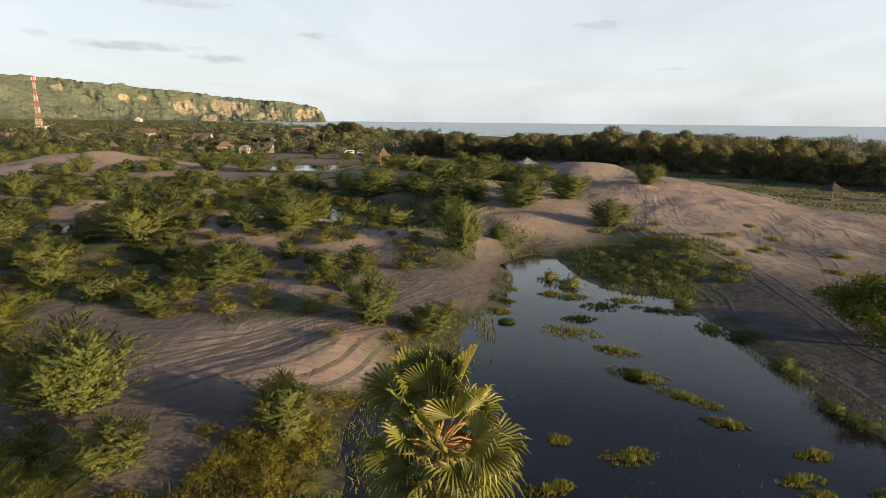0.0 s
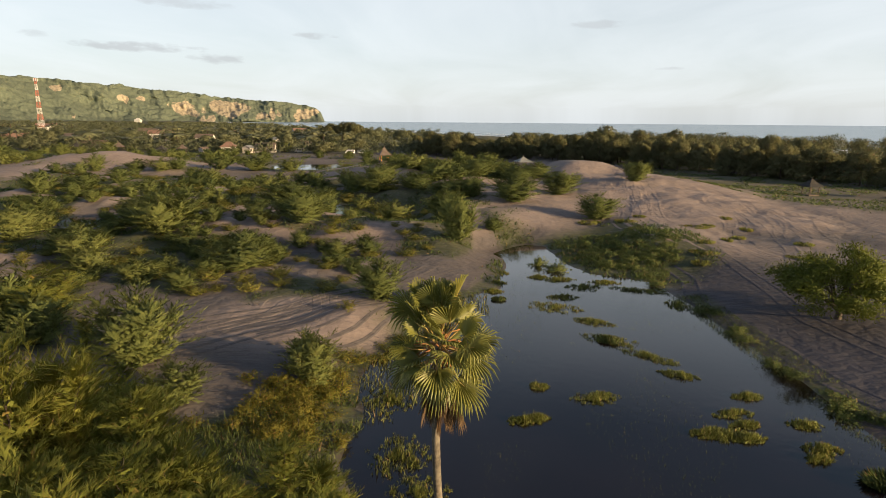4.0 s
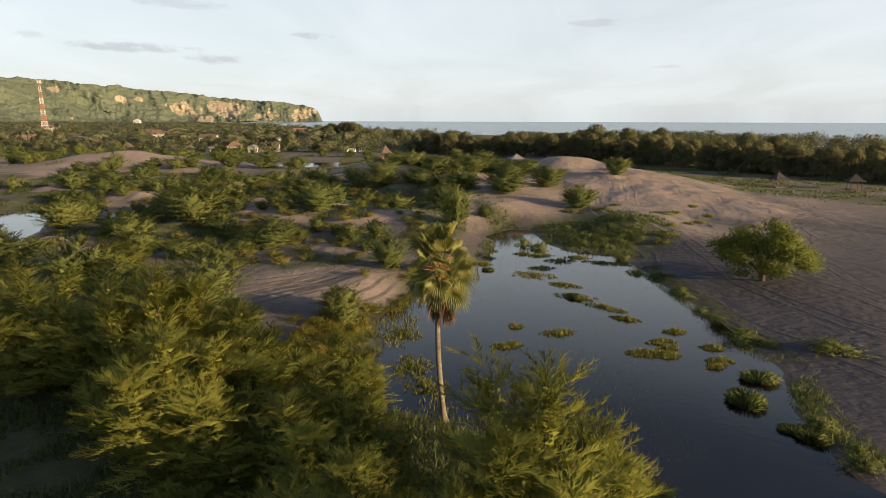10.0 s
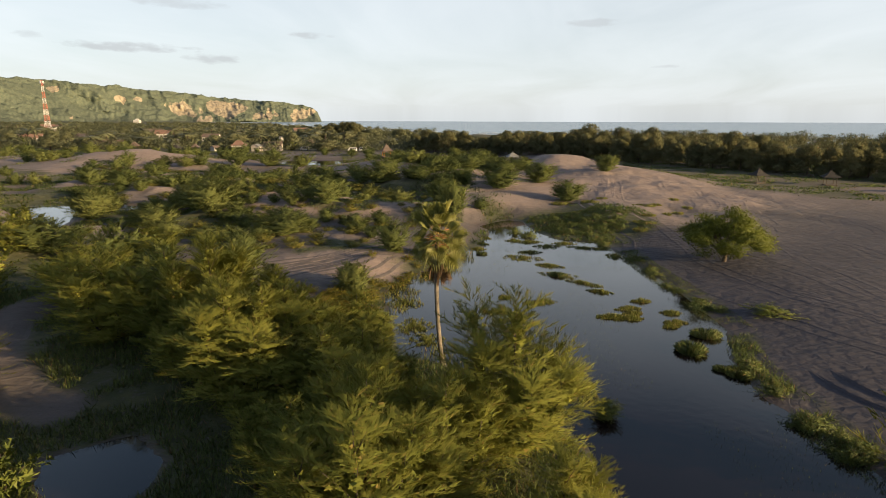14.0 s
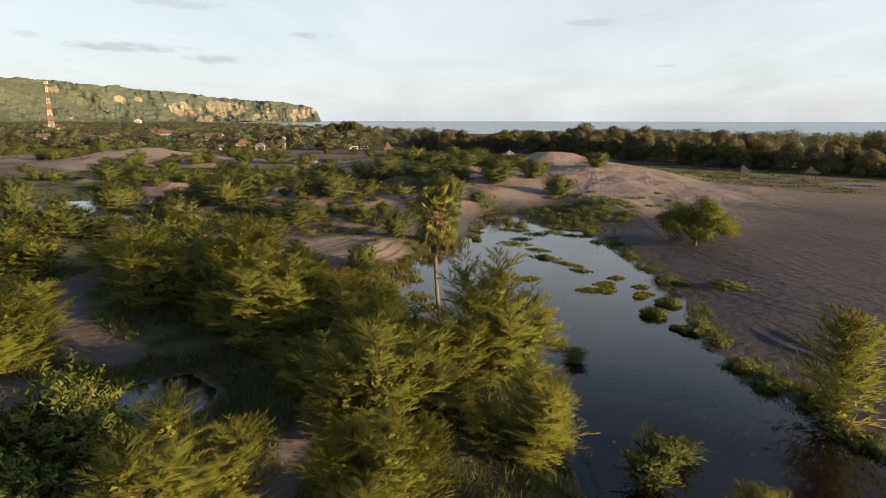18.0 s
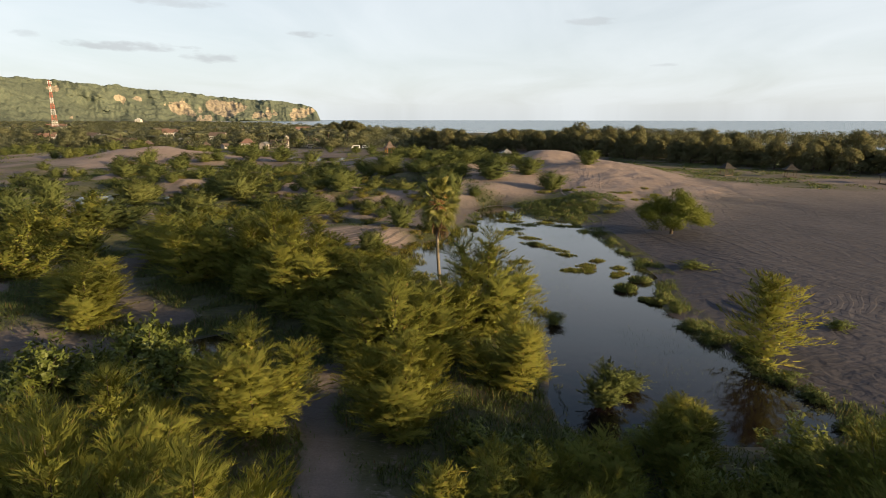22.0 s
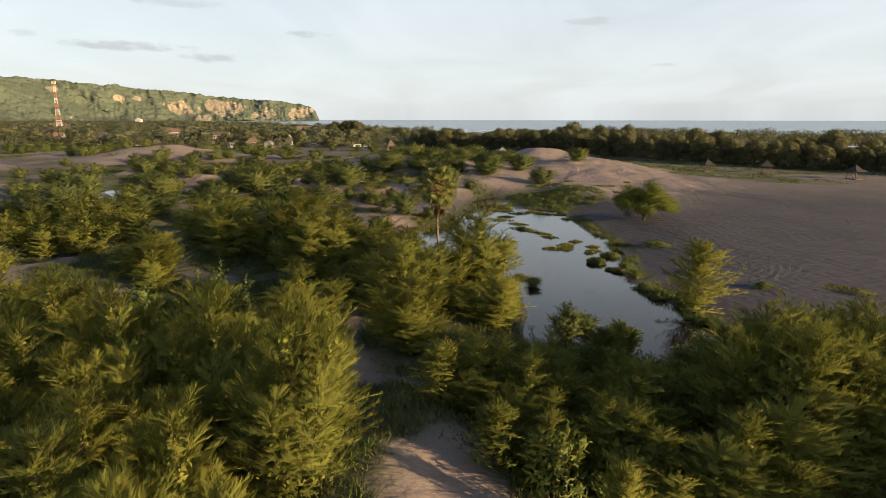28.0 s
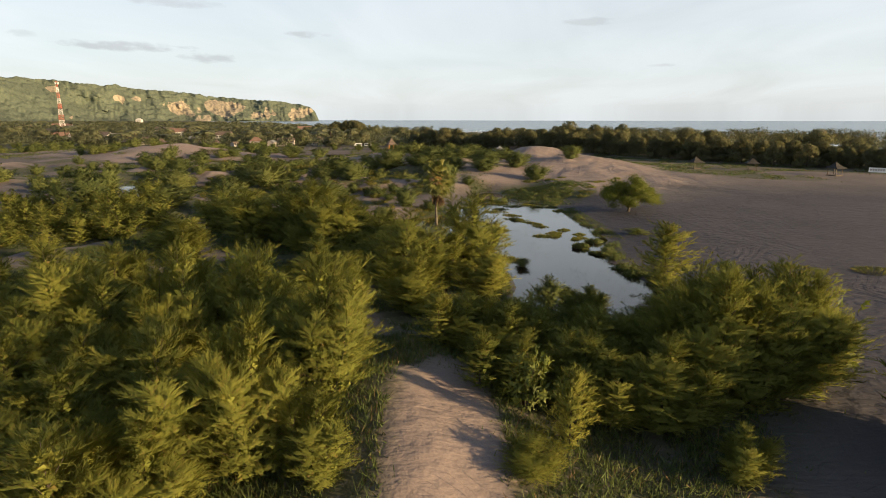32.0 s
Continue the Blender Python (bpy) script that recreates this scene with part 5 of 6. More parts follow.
k = (outside(x, y, [(15, 59), (26, 66), (30.5, 58), (29.5, 51), (23.5, 44.5), (17, 47)]) + 1.5 * fbm(x, y, 4, 2, 5) < 0) & (fbm(x, y, 1.6, 2, 19) > -0.5)
blades_on("bank_scrub", x[k], y[k], 0.1, 0.4, 0.022, CREEPER, "dense low green scrub on the bank of the pond", "scrub", 0.45)
# reeds in the shallows along the left shore and thin stems over the open water
x, y = rg.uniform(-7, 4, 9000), rg.uniform(0, 40, 9000)
d = outside(x, y, MAIN_POND)
k = (d < 0.3) & (d > -3.5) & (fbm(x, y, 2.5, 2, 29) > 0.05)
blades_on("shallow_reeds", x[k], y[k], 0.2, 0.6, 0.03, SEDGE, "yellow-green reeds in the shallows", "reeds", 0.3, np.zeros(k.sum()))
x, y = rg.uniform(2, 25, 26000), rg.uniform(-26, 46, 26000)
d = outside(x, y, MAIN_POND)
k = (d < -0.8) & (fbm(x, y, 6, 3, 39) > 0.0)
blades_on("water_stems", x[k], y[k], 0.05, 0.22, 0.008, CREEPER, "sparse thin stems standing in the water", "reeds", 0.3, np.zeros(k.sum()))
# grassy shore line
x, y = rg.uniform(-8, 34, 420000), rg.uniform(-30, 66, 420000)
d = outside(x, y, MAIN_POND)
k = (d > -0.9) & (d < 2.6) & (fbm(x, y, 5, 2, 49) + 0.35 * fbm(x, y, 1.5, 2, 50) > 0.28) & (x > 8)
blades_on("shore_grass", x[k], y[k], 0.08, 0.32, 0.016, CREEPER, "green grass and weeds along the pond shore", "grass", 0.5, np.maximum(sample("z", x[k], y[k]), 0))
# scattered tufts over the sand plain
for i, (cx, cy, r) in enumerate([(35.7, 64.9, 1.6), (40, 60, 0.9), (44, 66, 0.8), (31, 50, 1.3), (33, 54, 0.9), (37, 57, 0.7), (40.6, -11, 1.6), (48, -12, 1.8), (54, -16, 2.0),
                                 (41, 48, 0.9), (46, 55, 0.9), (29.5, 47, 1.0), (38.5, 66.5, 0.9), (27, 69, 1.2), (22, 71, 1.4), (30, 72, 1.0), (44, 73, 0.8)]):
    tuft = tagged(new("sand_tuft", DRY_TUFTS[i % 3]), "yellow-green grass tuft on bare sand", "grass tuft", "grass tufts on the sand plain")
    tuft.matrix_basis = pose(cx, cy, ground_z(cx, cy), 0, 0, i * 53) @ Matrix.Diagonal((r * 1.25, r * 0.95, 1.0 + 0.25 * (i % 3), 1))
# rounded clumps of rusty scrub on the bank
CLUMP = Kind("scrub_clump", [leafy(150 + i, 0.9, 0.9, 60, 13, 0.15, SCRUB, 1.0, 0.3, 9, 0.3, 1) for i in range(3)], ["rust-tinged olive scrub clump on the bank of the pond"], "scrub", "scrub clumps on the bank", "crown")
rgc = np.random.default_rng(15)
for _ in range(60):
    cx, cy = rgc.normal(-8.6, 1.7), rgc.normal(13.5, 3.0)
    if outside(np.array([cx]), np.array([cy]), MAIN_POND)[0] > 0.1:
        CLUMP.put(rgc, cx, cy, rgc.uniform(0.6, 1.1), rgc.uniform(0.7, 1.3))
for cx, cy in [(-4.2, 22.5), (-3.6, 24.3), (-4.6, 20.6), (-3.0, 27.5), (-4.0, 29.0), (-2.4, 30.8), (-1.0, 33), (-3.4, 32.6), (-8.3, 27.5), (-5.2, 31.5), (-1.5, 36.5), (0.2, 38.5)]:
    CLUMP.put(rgc, cx, cy, rgc.uniform(0.7, 1.1), rgc.uniform(0.8, 1.3))


LOBE = Kind("low_scrub", [leafy(160 + i, 0.8, 1.0, 70, 14, 0.15, CREEPER, 0.8, 0.4, 11, 0.3, 1) for i in range(3)], ["low dense green scrub on the pond shore"], "scrub", "green scrub on the shore", "crown")
for _ in range(44):
    a, b = rgc.uniform(0, 6.283), math.sqrt(rgc.random())
    LOBE.put(rgc, 22.5 + 6.8 * b * math.cos(a), 54.2 + 7.2 * b * math.sin(a), rgc.uniform(0.5, 1.0), rgc.uniform(0.9, 1.5))
for cx, cy, n, spread in [(21.6, -8.6, 5, 0.9), (22.6, -11.0, 8, 1.1), (23.4, -14.2, 9, 1.1), (23.6, -17.5, 7, 0.9), (24.0, -21.0, 5, 0.8), (24.2, -24.6, 5, 0.9), (22.3, -3.6, 3, 0.5), (24.6, 13.5, 5, 0.9),
                          (24.4, 20.0, 3, 0.6), (24.6, 26.5, 5, 0.8), (24.0, 32.0, 3, 0.7), (22.2, 40.5, 4, 0.9), (21.8, 0.0, 2, 0.5)]:
    for _ in range(n):
        LOBE.put(rgc, rgc.normal(cx, spread * 0.6), rgc.normal(cy, spread), rgc.uniform(0.4, 1.1), rgc.uniform(0.6, 1.15))


# ---- wheel tracks pressed into the sand ----
def wheel_tracks(name, line, offsets, label, depth=0.07, gauge=0.75, seed=1):
    """Pairs of shallow ruts with pushed-up edges, following a line over the ground."""
    rg = np.random.default_rng(seed)
    pts = [Vector((a, b, 0)) for a, b in line]
    V, F = [], []
    length = sum((b - a).length for a, b in zip(pts, pts[1:]))
    n = max(8, int(length / 0.5))
    knots = np.cumsum([0] + [(b - a).length for a, b in zip(pts, pts[1:])])
    s = np.linspace(0, length, n)
    cx, cy = np.interp(s, knots, [p.x for p in pts]), np.interp(s, knots, [p.y for p in pts])
    for _ in range(14):
        cx[1:-1], cy[1:-1] = (cx[:-2] + 2 * cx[1:-1] + cx[2:]) / 4, (cy[:-2] + 2 * cy[1:-1] + cy[2:]) / 4
    for q, off in enumerate(offsets):
        wav = 0.9 * fbm(s + q * 37, s * 0 + q, 9, 2, seed + q)
        tx, ty = np.gradient(cx), np.gradient(cy)
        ln = np.hypot(tx, ty)
        nx, ny = -ty / ln, tx / ln
        i0, i1 = sorted((int(rg.uniform(0, n * 0.3)), int(rg.uniform(n * 0.65, n))))
        for wheel in (-gauge, gauge):
            base = len(V)
            for i in range(i0, i1):
                fade = min(1, (i - i0) / 4, (i1 - 1 - i) / 4)
                for w, lift in ((-0.26, -0.03), (-0.14, depth), (-0.05, 0.012), (0.05, 0.012), (0.14, depth * 0.8), (0.26, -0.03)):
                    o = off + wav[i] + wheel + w
                    x, y = cx[i] + nx[i] * o, cy[i] + ny[i] * o
                    V.append((x, y, lift * fade if lift > 0 else lift))
            m = i1 - i0
            F += [(base + i * 6 + k, base + i * 6 + k + 1, base + i * 6 + k + 7, base + i * 6 + k + 6) for i in range(m - 1) for k in range(5)]
    V = np.array(V)
    V[:, 2] += sample("z", V[:, 0], V[:, 1]) + 0.004
    me = bpy.data.meshes.new(name)
    me.from_pydata(V.tolist(), [], F)
    me.materials.append(SAND)
    # ruts take the ground's tone, with its painted shade on the flats
    for key, val in (("wet", 0.0), ("cover", 0.0), ("dry", 0.5)):
        at = me.attributes.new(key, "FLOAT", "POINT")
        at.data.foreach_set("value", np.full(len(V), val, np.float32) if key != "dry" else
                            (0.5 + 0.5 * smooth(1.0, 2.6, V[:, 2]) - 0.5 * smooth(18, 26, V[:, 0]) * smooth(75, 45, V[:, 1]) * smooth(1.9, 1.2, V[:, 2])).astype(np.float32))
    for p in me.polygons:
        p.use_smooth = True
    tagged(new(name, me), label, "tracks", kind="stuff")


wheel_tracks("field_tracks", FIELD_WAY[:6], (-2.6, -1.0, 0.3, 1.6, 3.0), "crossing wheel tracks pressed into the dune sand", 0.045, 0.7, 2)
wheel_tracks("patch_tracks", [(-19, 19), (-15, 23), (-11, 25), (-8, 30), (-6, 34)], (-3.4, -1.2, 0.8, 2.6), "crossing wheel tracks pressed into the dune sand", 0.05, 0.7, 4)
wheel_tracks("dune_tracks", [(3, 74), (10, 84), (20, 92), (29, 100), (37, 111), (44, 124), (52, 140)], (-3.5, -2, -0.8, 0.7, 2.2, 4), "wheel tracks climbing the sand dune", 0.032, 0.75, 6)
wheel_tracks("crest_tracks", [(30, 78), (33, 90), (35, 104), (43, 113), (52, 116), (62, 112)], (-4, -2.4, -1, 0.4, 2, 3.6), "wheel tracks climbing the sand dune", 0.032, 0.75, 8)
wheel_tracks("slope_tracks", [(43, 119), (49, 102), (52, 86), (50, 70), (45, 54), (38, 40)], (-7, -5.2, -3.4, -1.2, 0.6, 2.4, 4.6, 7), "many wheel tracks sweeping down the dune to the plain", 0.017, 0.75, 20)
wheel_tracks("foot_tracks", [(40, 113), (37, 97), (33, 82), (30, 70), (31, 58), (34, 46)], (-4.5, -2.6, -0.8, 1.2, 3.0), "wheel tracks winding along the foot of the dune", 0.020, 0.75, 22)
wheel_tracks("outer_tracks", [(55, 118), (60, 100), (66, 84), (70, 66), (66, 46), (58, 28)], (-7, -1, 4), "long wheel tracks across the bare sand plain", 0.016, 0.75, 24)
wheel_tracks("shore_ruts", [(27.5, 4), (26.4, 0), (26.6, -4), (28.5, -8), (31, -13)], (0,), "deep double wheel ruts near the pond shore", 0.09, 0.7, 10)
wheel_tracks("plain_tracks", [(28, 62), (31, 45), (30, 30), (33, 15), (38, 0), (46, -16), (52, -34)], (-5, 1.5, 7), "long wheel tracks across the bare sand plain", 0.016, 0.75, 12)
wheel_tracks("far_tracks", [(40, 75), (48, 55), (52, 35), (50, 12), (56, -8), (70, -20)], (-8, 2), "long wheel tracks across the bare sand plain", 0.014, 0.75, 14)
wheel_tracks("near_tracks", [(30, -28), (33, -20), (40, -16), (44, -22), (41, -32), (34, -40)], (-2, 1), "curving wheel tracks across the bare sand plain", 0.02, 0.75, 16)
wheel_tracks("way_tracks", SAND_WAY, (-0.4, 0.5), "wheel tracks along the sandy way", 0.03, 0.65, 18)


# ---- coastal forest ----
def forest_tree(seed, h=12.0, r=4.2, domes=11, leaves=520, mat=None):
    """A coastal casuarina: a bare lower trunk, limbs, and a crown of rounded leafy heads."""
    rg = np.random.default_rng(seed)
    tubes = Tubes()
    tubes.add([(0, 0, -0.2), (0.1, 0, h * 0.3), (0.2, 0.1, h * 0.62), (0.1, 0, h * 0.9)], (0.26, 0.2, 0.14, 0.04), 6)
    P, F = [], []
    for i in range(domes):
        t = 0.14 + 0.72 * (i + 0.5) / domes
        az = i * 2.39996 + rg.uniform(-0.4, 0.4)
        rad = r * (1.05 - t) * rg.uniform(0.75, 1.15)
        c = np.array([math.cos(az) * rad, math.sin(az) * rad, h * t])
        tubes.add([(0.15, 0, max(h * t - rad * 0.9, h * 0.12)), c], (0.09, 0.03), 4)
        size = np.array([r * 0.52, r * 0.52, h * 0.16]) * rg.uniform(0.8, 1.15)
        d = unit(rg.normal(0, 1, (leaves, 3)) + np.array([0, 0, 0.35]))
        lump = 1 + 0.22 * np.sin(d[:, :1] * 5 + seed) * np.cos(d[:, 1:2] * 6 + i)
        P.append(c + d * size * lump * rg.uniform(0.55, 1.05, (leaves, 1)) ** 0.6)
        F.append(d)
    p, d = np.concatenate(P), np.concatenate(F)
    way = unit(d * 0.6 + np.array([0, 0, 0.5]) + rg.normal(0, 0.5, p.shape))
    ln = rg.uniform(0.32, 0.75, len(p))[:, None]
    side = unit(np.cross(way, d + rg.normal(0, 0.5, d.shape))) * ln * 0.24
    facing = d * 0.8 + unit(p * np.array([1, 1, 0])) * 0.3 + rg.normal(0, 0.2, p.shape)
    return tubes.mesh("trunk", BARK), soup("crown", np.stack([p - side, p + side, p + way * ln], 1), mat or FOREST_LEAVES, facing)


FOREST = Kind("forest_tree", [forest_tree(400 + i) for i in range(5)], ["dark coastal casuarina tree at the edge of the forest"], "tree", "trees of the coastal forest")
FRONT = [(230, 20), (165, 70), (132, 104), (112, 118), (99, 134), (84, 152), (76, 170), (60, 196), (44, 214), (22, 232), (-4, 252), (-22, 268)]


def build_forest():
    rg = np.random.default_rng(21)
    seg = [(a, b, math.hypot(b[0] - a[0], b[1] - a[1])) for a, b in zip(FRONT, FRONT[1:])]
    for depth, gap, h0, h1 in ((2, 5.2, 8.0, 11.0), (10, 6.0, 9.0, 11.5), (20, 11, 9.5, 12)):
        for a, b, ln in seg:
            nx, ny = (b[1] - a[1]) / ln, -(b[0] - a[0]) / ln
            for k in range(int(ln / gap)):
                t = (k + rg.uniform(0.1, 0.9)) * gap / ln
                x = a[0] + (b[0] - a[0]) * t + nx * (depth + rg.uniform(-3, 3))
                y = a[1] + (b[1] - a[1]) * t + ny * (depth + rg.uniform(-3, 3))
                h = rg.uniform(h0, h1) * 0.89 * (1 - 0.14 * float(smooth(90, 150, np.array(x)))) * float(0.92 + 0.2 * fbm(np.array([x]), np.array([y]), 16, 2, 61)[0])
                FOREST.put(rg, x, y, h, h * rg.uniform(0.30, 0.42))
    # the rest of the wood, to the beach
    P = []
    while len(P) < 800:
        x, y = rg.uniform(-60, 420), rg.uniform(-60, 400)
        out = x - (COAST - 0.56 * y)
        if out > -30 or out < -330:
            continue
        fx = np.interp(y, [20, 70, 104, 118, 134, 152, 170, 196, 214, 232, 252, 268, 320, 480, 700], [230, 165, 132, 112, 99, 84, 76, 60, 44, 22, -4, -22, 30, 20, -40])
        if x < fx + 22:
            continue
        P.append((x, y, ground_z(x, y), rg.uniform(7.0, 10.2) * float(0.92 + 0.2 * fbm(np.array([x]), np.array([y]), 18, 2, 61)[0]) * (1 - 0.2 * smooth(260, 400, np.array(y)))))
    P = np.array(P)
    m, leaves = len(P), 300
    t = rg.uniform(0.35, 1.0, (m, leaves))
    rad = 4.6 * np.sqrt(rg.random((m, leaves))) * (1.15 - t * 0.55)
    az = rg.uniform(0, 6.283, (m, leaves))
    p = np.stack([P[:, None, 0] + np.cos(az) * rad, P[:, None, 1] + np.sin(az) * rad, P[:, None, 2] + P[:, None, 3] * t], -1).reshape(-1, 3)
    d = unit(rg.normal(0, 0.6, p.shape) + np.array([0, 0, 0.7]))
    ln = rg.uniform(0.5, 0.95, len(p))[:, None]
    side = unit(np.cross(d, rg.normal(0, 1, d.shape))) * ln * 0.2
    tagged(new("coastal_wood", soup("coastal_wood", np.stack([p - side, p + side, p + d * ln], 1), FOREST_LEAVES, unit(p - np.repeat(P[:, :3] + np.array([0, 0, 4.5]), leaves, 0)) + rg.normal(0, 0.25, p.shape))),
           "dense dark casuarina wood reaching to the beach", "forest", kind="stuff")


build_forest()

# a stand of tall trees by the sea road, apart from the forest
rgb = np.random.default_rng(23)
for _ in range(22):
    FOREST.put(rgb, rgb.uniform(-92, -70), rgb.uniform(408, 440), rgb.uniform(10.0, 13.0), rgb.uniform(4.2, 5.6))


# ---- village woods and coconut palms ----
def build_village_woods():
    rg = np.random.default_rng(31)
    P = []
    while len(P) < 2200:
        y = 262 + (rg.random() ** 1.6) * 1500
        s = rg.uniform(-1.0, 0.02)
        x = s * y
        out = x - (COAST - 0.56 * y)
        if out > -60 or y < 262 + 0.0 * x:
            continue
        if y < 420 and rg.random() < 0.3:
            continue
        P.append((x, y, 1.0, rg.uniform(2.2, 6.0)))
    P = np.array(P)
    m, leaves = len(P), 100
    t = rg.uniform(0.15, 1.0, (m, leaves))
    rad = (2.6 + P[:, None, 1] / 300) * np.sqrt(rg.random((m, leaves))) * (1.2 - t * 0.7)
    az = rg.uniform(0, 6.283, (m, leaves))
    p = np.stack([P[:, None, 0] + np.cos(az) * rad, P[:, None, 1] + np.sin(az) * rad, P[:, None, 2] + P[:, None, 3] * t], -1).reshape(-1, 3)
    d = unit(rg.normal(0, 0.6, p.shape) + np.array([0, 0, 0.7]))
    ln = (rg.uniform(0.45, 0.95, len(p)) * (1 + p[:, 1] / 700))[:, None]
    side = unit(np.cross(d, rg.normal(0, 1, d.shape))) * ln * 0.22
    tagged(new("village_woods", soup("village_woods", np.stack([p - side, p + side, p + d * ln], 1), FAR_LEAVES, unit(p - np.repeat(P[:, :3] + np.array([0, 0, 1.2]), leaves, 0)) + rg.normal(0, 0.25, p.shape))),
           "mixed trees and gardens spread between the houses of the village", "trees", kind="stuff")


build_village_woods()
VILLAGE_TREE = Kind("garden_tree", [forest_tree(450 + i, 8.0, 4.0, 9, 420, FAR_LEAVES) for i in range(4)], ["rounded green garden tree between the village houses"], "tree", "garden trees of the village")
rgv = np.random.default_rng(41)
for _ in range(110):
    y = 262 + rgv.random() ** 1.3 * 330
    VILLAGE_TREE.put(rgv, rgv.uniform(-0.88, -0.05) * y, y, rgv.uniform(4.0, 8.5), rgv.uniform(2.6, 5.0), 0, 0.9)


def coconut(seed):
    rg = np.random.default_rng(seed)
    tubes = Tubes().add([(0, 0, 0), (0.3, 0, 4), (0.8, 0.1, 8.2)], (0.22, 0.16, 0.12), 6)
    quads = []
    for i in range(18):
        az, el = i * 2.4, rg.uniform(-0.5, 1.0)
        p = np.array([0.8, 0.1, 8.2])
        d = np.array([math.cos(az) * math.cos(el), math.sin(az) * math.cos(el), math.sin(el)])
        side = unit(np.cross(d, [0, 0, 1.0]))
        for k in range(6):
            q = p + d * 0.62
            w0, w1 = 0.3 * math.sin(math.pi * (k + 0.3) / 6.6), 0.3 * math.sin(math.pi * (k + 1.3) / 6.6)
            drop = np.array([0, 0, -0.18])
            for sg in (1, -1):
                quads.append([p, p + side * sg * w0 + drop, q + side * sg * w1 + drop, q])
            p = q
            d = unit(d + np.array([0, 0, -0.24]))
    return tubes.mesh("trunk", BARK), soup("crown", np.array(quads), FAR_LEAVES, unit(np.array(quads).mean(1) - np.array([0.8, 0.1, 7.4])) + np.array([0, 0, 0.2]))


COCONUT = Kind("coconut_palm", [coconut(500 + i) for i in range(3)], ["tall coconut palm among the village gardens"], "palm tree", "coconut palms of the village")
rgp = np.random.default_rng(77)
for _ in range(70):
    y = 270 + rgp.random() ** 1.4 * 520
    x = rgp.uniform(-0.85, -0.18) * y
    COCONUT.put(rgp, x, y, rgp.uniform(5.5, 9.0), rgp.uniform(1.5, 2.1), 0, 1.0)
for _ in range(6):
    y = 255 + rgp.random() * 75
    x = rgp.uniform(-0.95, -0.02) * y
    FAR_BUSH.put(rgp, x, y, rgp.uniform(3, 6.5), rgp.uniform(2.5, 4.5), 0, 1.0)
# ---- buildings and small works ----
def gable(bm, w, d, z0, rise, over=0.4, thick=0.14):
    """A pitched roof of two thick slabs, ridge along x."""
    for sg in (1, -1):
        a = [(-w / 2 - over, 0, z0 + rise), (w / 2 + over, 0, z0 + rise), (w / 2 + over, sg * (d / 2 + over), z0 - rise * over / (d / 2)),
             (-w / 2 - over, sg * (d / 2 + over), z0 - rise * over / (d / 2))]
        lo = [bm.verts.new(p) for p in a]
        hi = [bm.verts.new((p[0], p[1], p[2] + thick)) for p in a]
        bm.faces.new(lo), bm.faces.new(hi)
        for i in range(4):
            bm.faces.new((lo[i], lo[(i + 1) % 4], hi[(i + 1) % 4], hi[i]))
    bmesh.ops.recalc_face_normals(bm, faces=bm.faces[:])
    return bm


def hipped(bm, w, d, z0, rise, over=0.5, ridge=0.35, sag=0.0):
    """A hipped roof with eaves, four slopes in two tiers when it sags."""
    x1, y1 = w / 2 + over, d / 2 + over
    tiers = [(x1, y1, z0), (x1 * 0.55 + 0.1, y1 * 0.5, z0 + rise * (0.45 - sag)), (w * ridge / 2, 0.06, z0 + rise)]
    rings = []
    rings.append([bm.verts.new((sx * x1, sy * y1, z0 - 0.12)) for sx, sy in ((-1, -1), (1, -1), (1, 1), (-1, 1))])
    for a, b, z in tiers:
        rings.append([bm.verts.new((sx * a, sy * b, z)) for sx, sy in ((-1, -1), (1, -1), (1, 1), (-1, 1))])
    bm.faces.new(rings[0])
    for r0, r1 in zip(rings, rings[1:]):
        for i in range(4):
            bm.faces.new((r0[i], r0[(i + 1) % 4], r1[(i + 1) % 4], r1[i]))
    bm.faces.new(rings[-1])
    bmesh.ops.recalc_face_normals(bm, faces=bm.faces[:])
    return bm


def house(x, y, w, d, h, rise, wall, roof, rz=0, hip=False, label="", windows=2):
    root = tagged(new("house"), label, "house", "houses of the village")
    z = ground_z(x, y)
    bm = box(bmesh.new(), -w / 2, -d / 2, -0.2, w / 2, d / 2, h)
    if not hip:
        for sx in (-1, 1):
            q = [bm.verts.new((sx * (w / 2 - 0.02), -d / 2, h)), bm.verts.new((sx * (w / 2 - 0.02), d / 2, h)), bm.verts.new((sx * (w / 2 - 0.02), 0, h + rise))]
            bm.faces.new(q)
    part("wall", bm, wall, root)
    part("roof", hipped(bmesh.new(), w, d, h, rise) if hip else gable(bmesh.new(), w, d, h, rise), roof, root)
    n = windows + 1
    for i in range(n):
        cx = -w / 2 + w * (i + 0.5) / n
        if i == n // 2:
            part("door", box(bmesh.new(), cx - 0.45, -d / 2 - 0.05, 0, cx + 0.45, -d / 2 + 0.05, 2.05), TIMBER, root)
        else:
            win = part("window", box(bmesh.new(), cx - 0.6, -d / 2 - 0.06, 0.95, cx + 0.6, -d / 2 + 0.04, 2.0), TIMBER, root)
            part("pane", box(bmesh.new(), cx - 0.5, -d / 2 - 0.075, 1.03, cx + 0.5, -d / 2 - 0.05, 1.92), DARK_OPENING, win)
    root.matrix_basis = pose(x, y, z, 0, 0, rz)
    return root


house(-105, 256, 6.4, 6, 3.4, 2.2, WHITE_WALL, RED_ROOF, 12, True, "small white house with a red hipped roof at the village edge")
house(-98, 262, 4.2, 4, 2.6, 1.0, GREY_WALL, TIN_ROOF, 80, False, "small grey hut with a pale tin roof", 1)
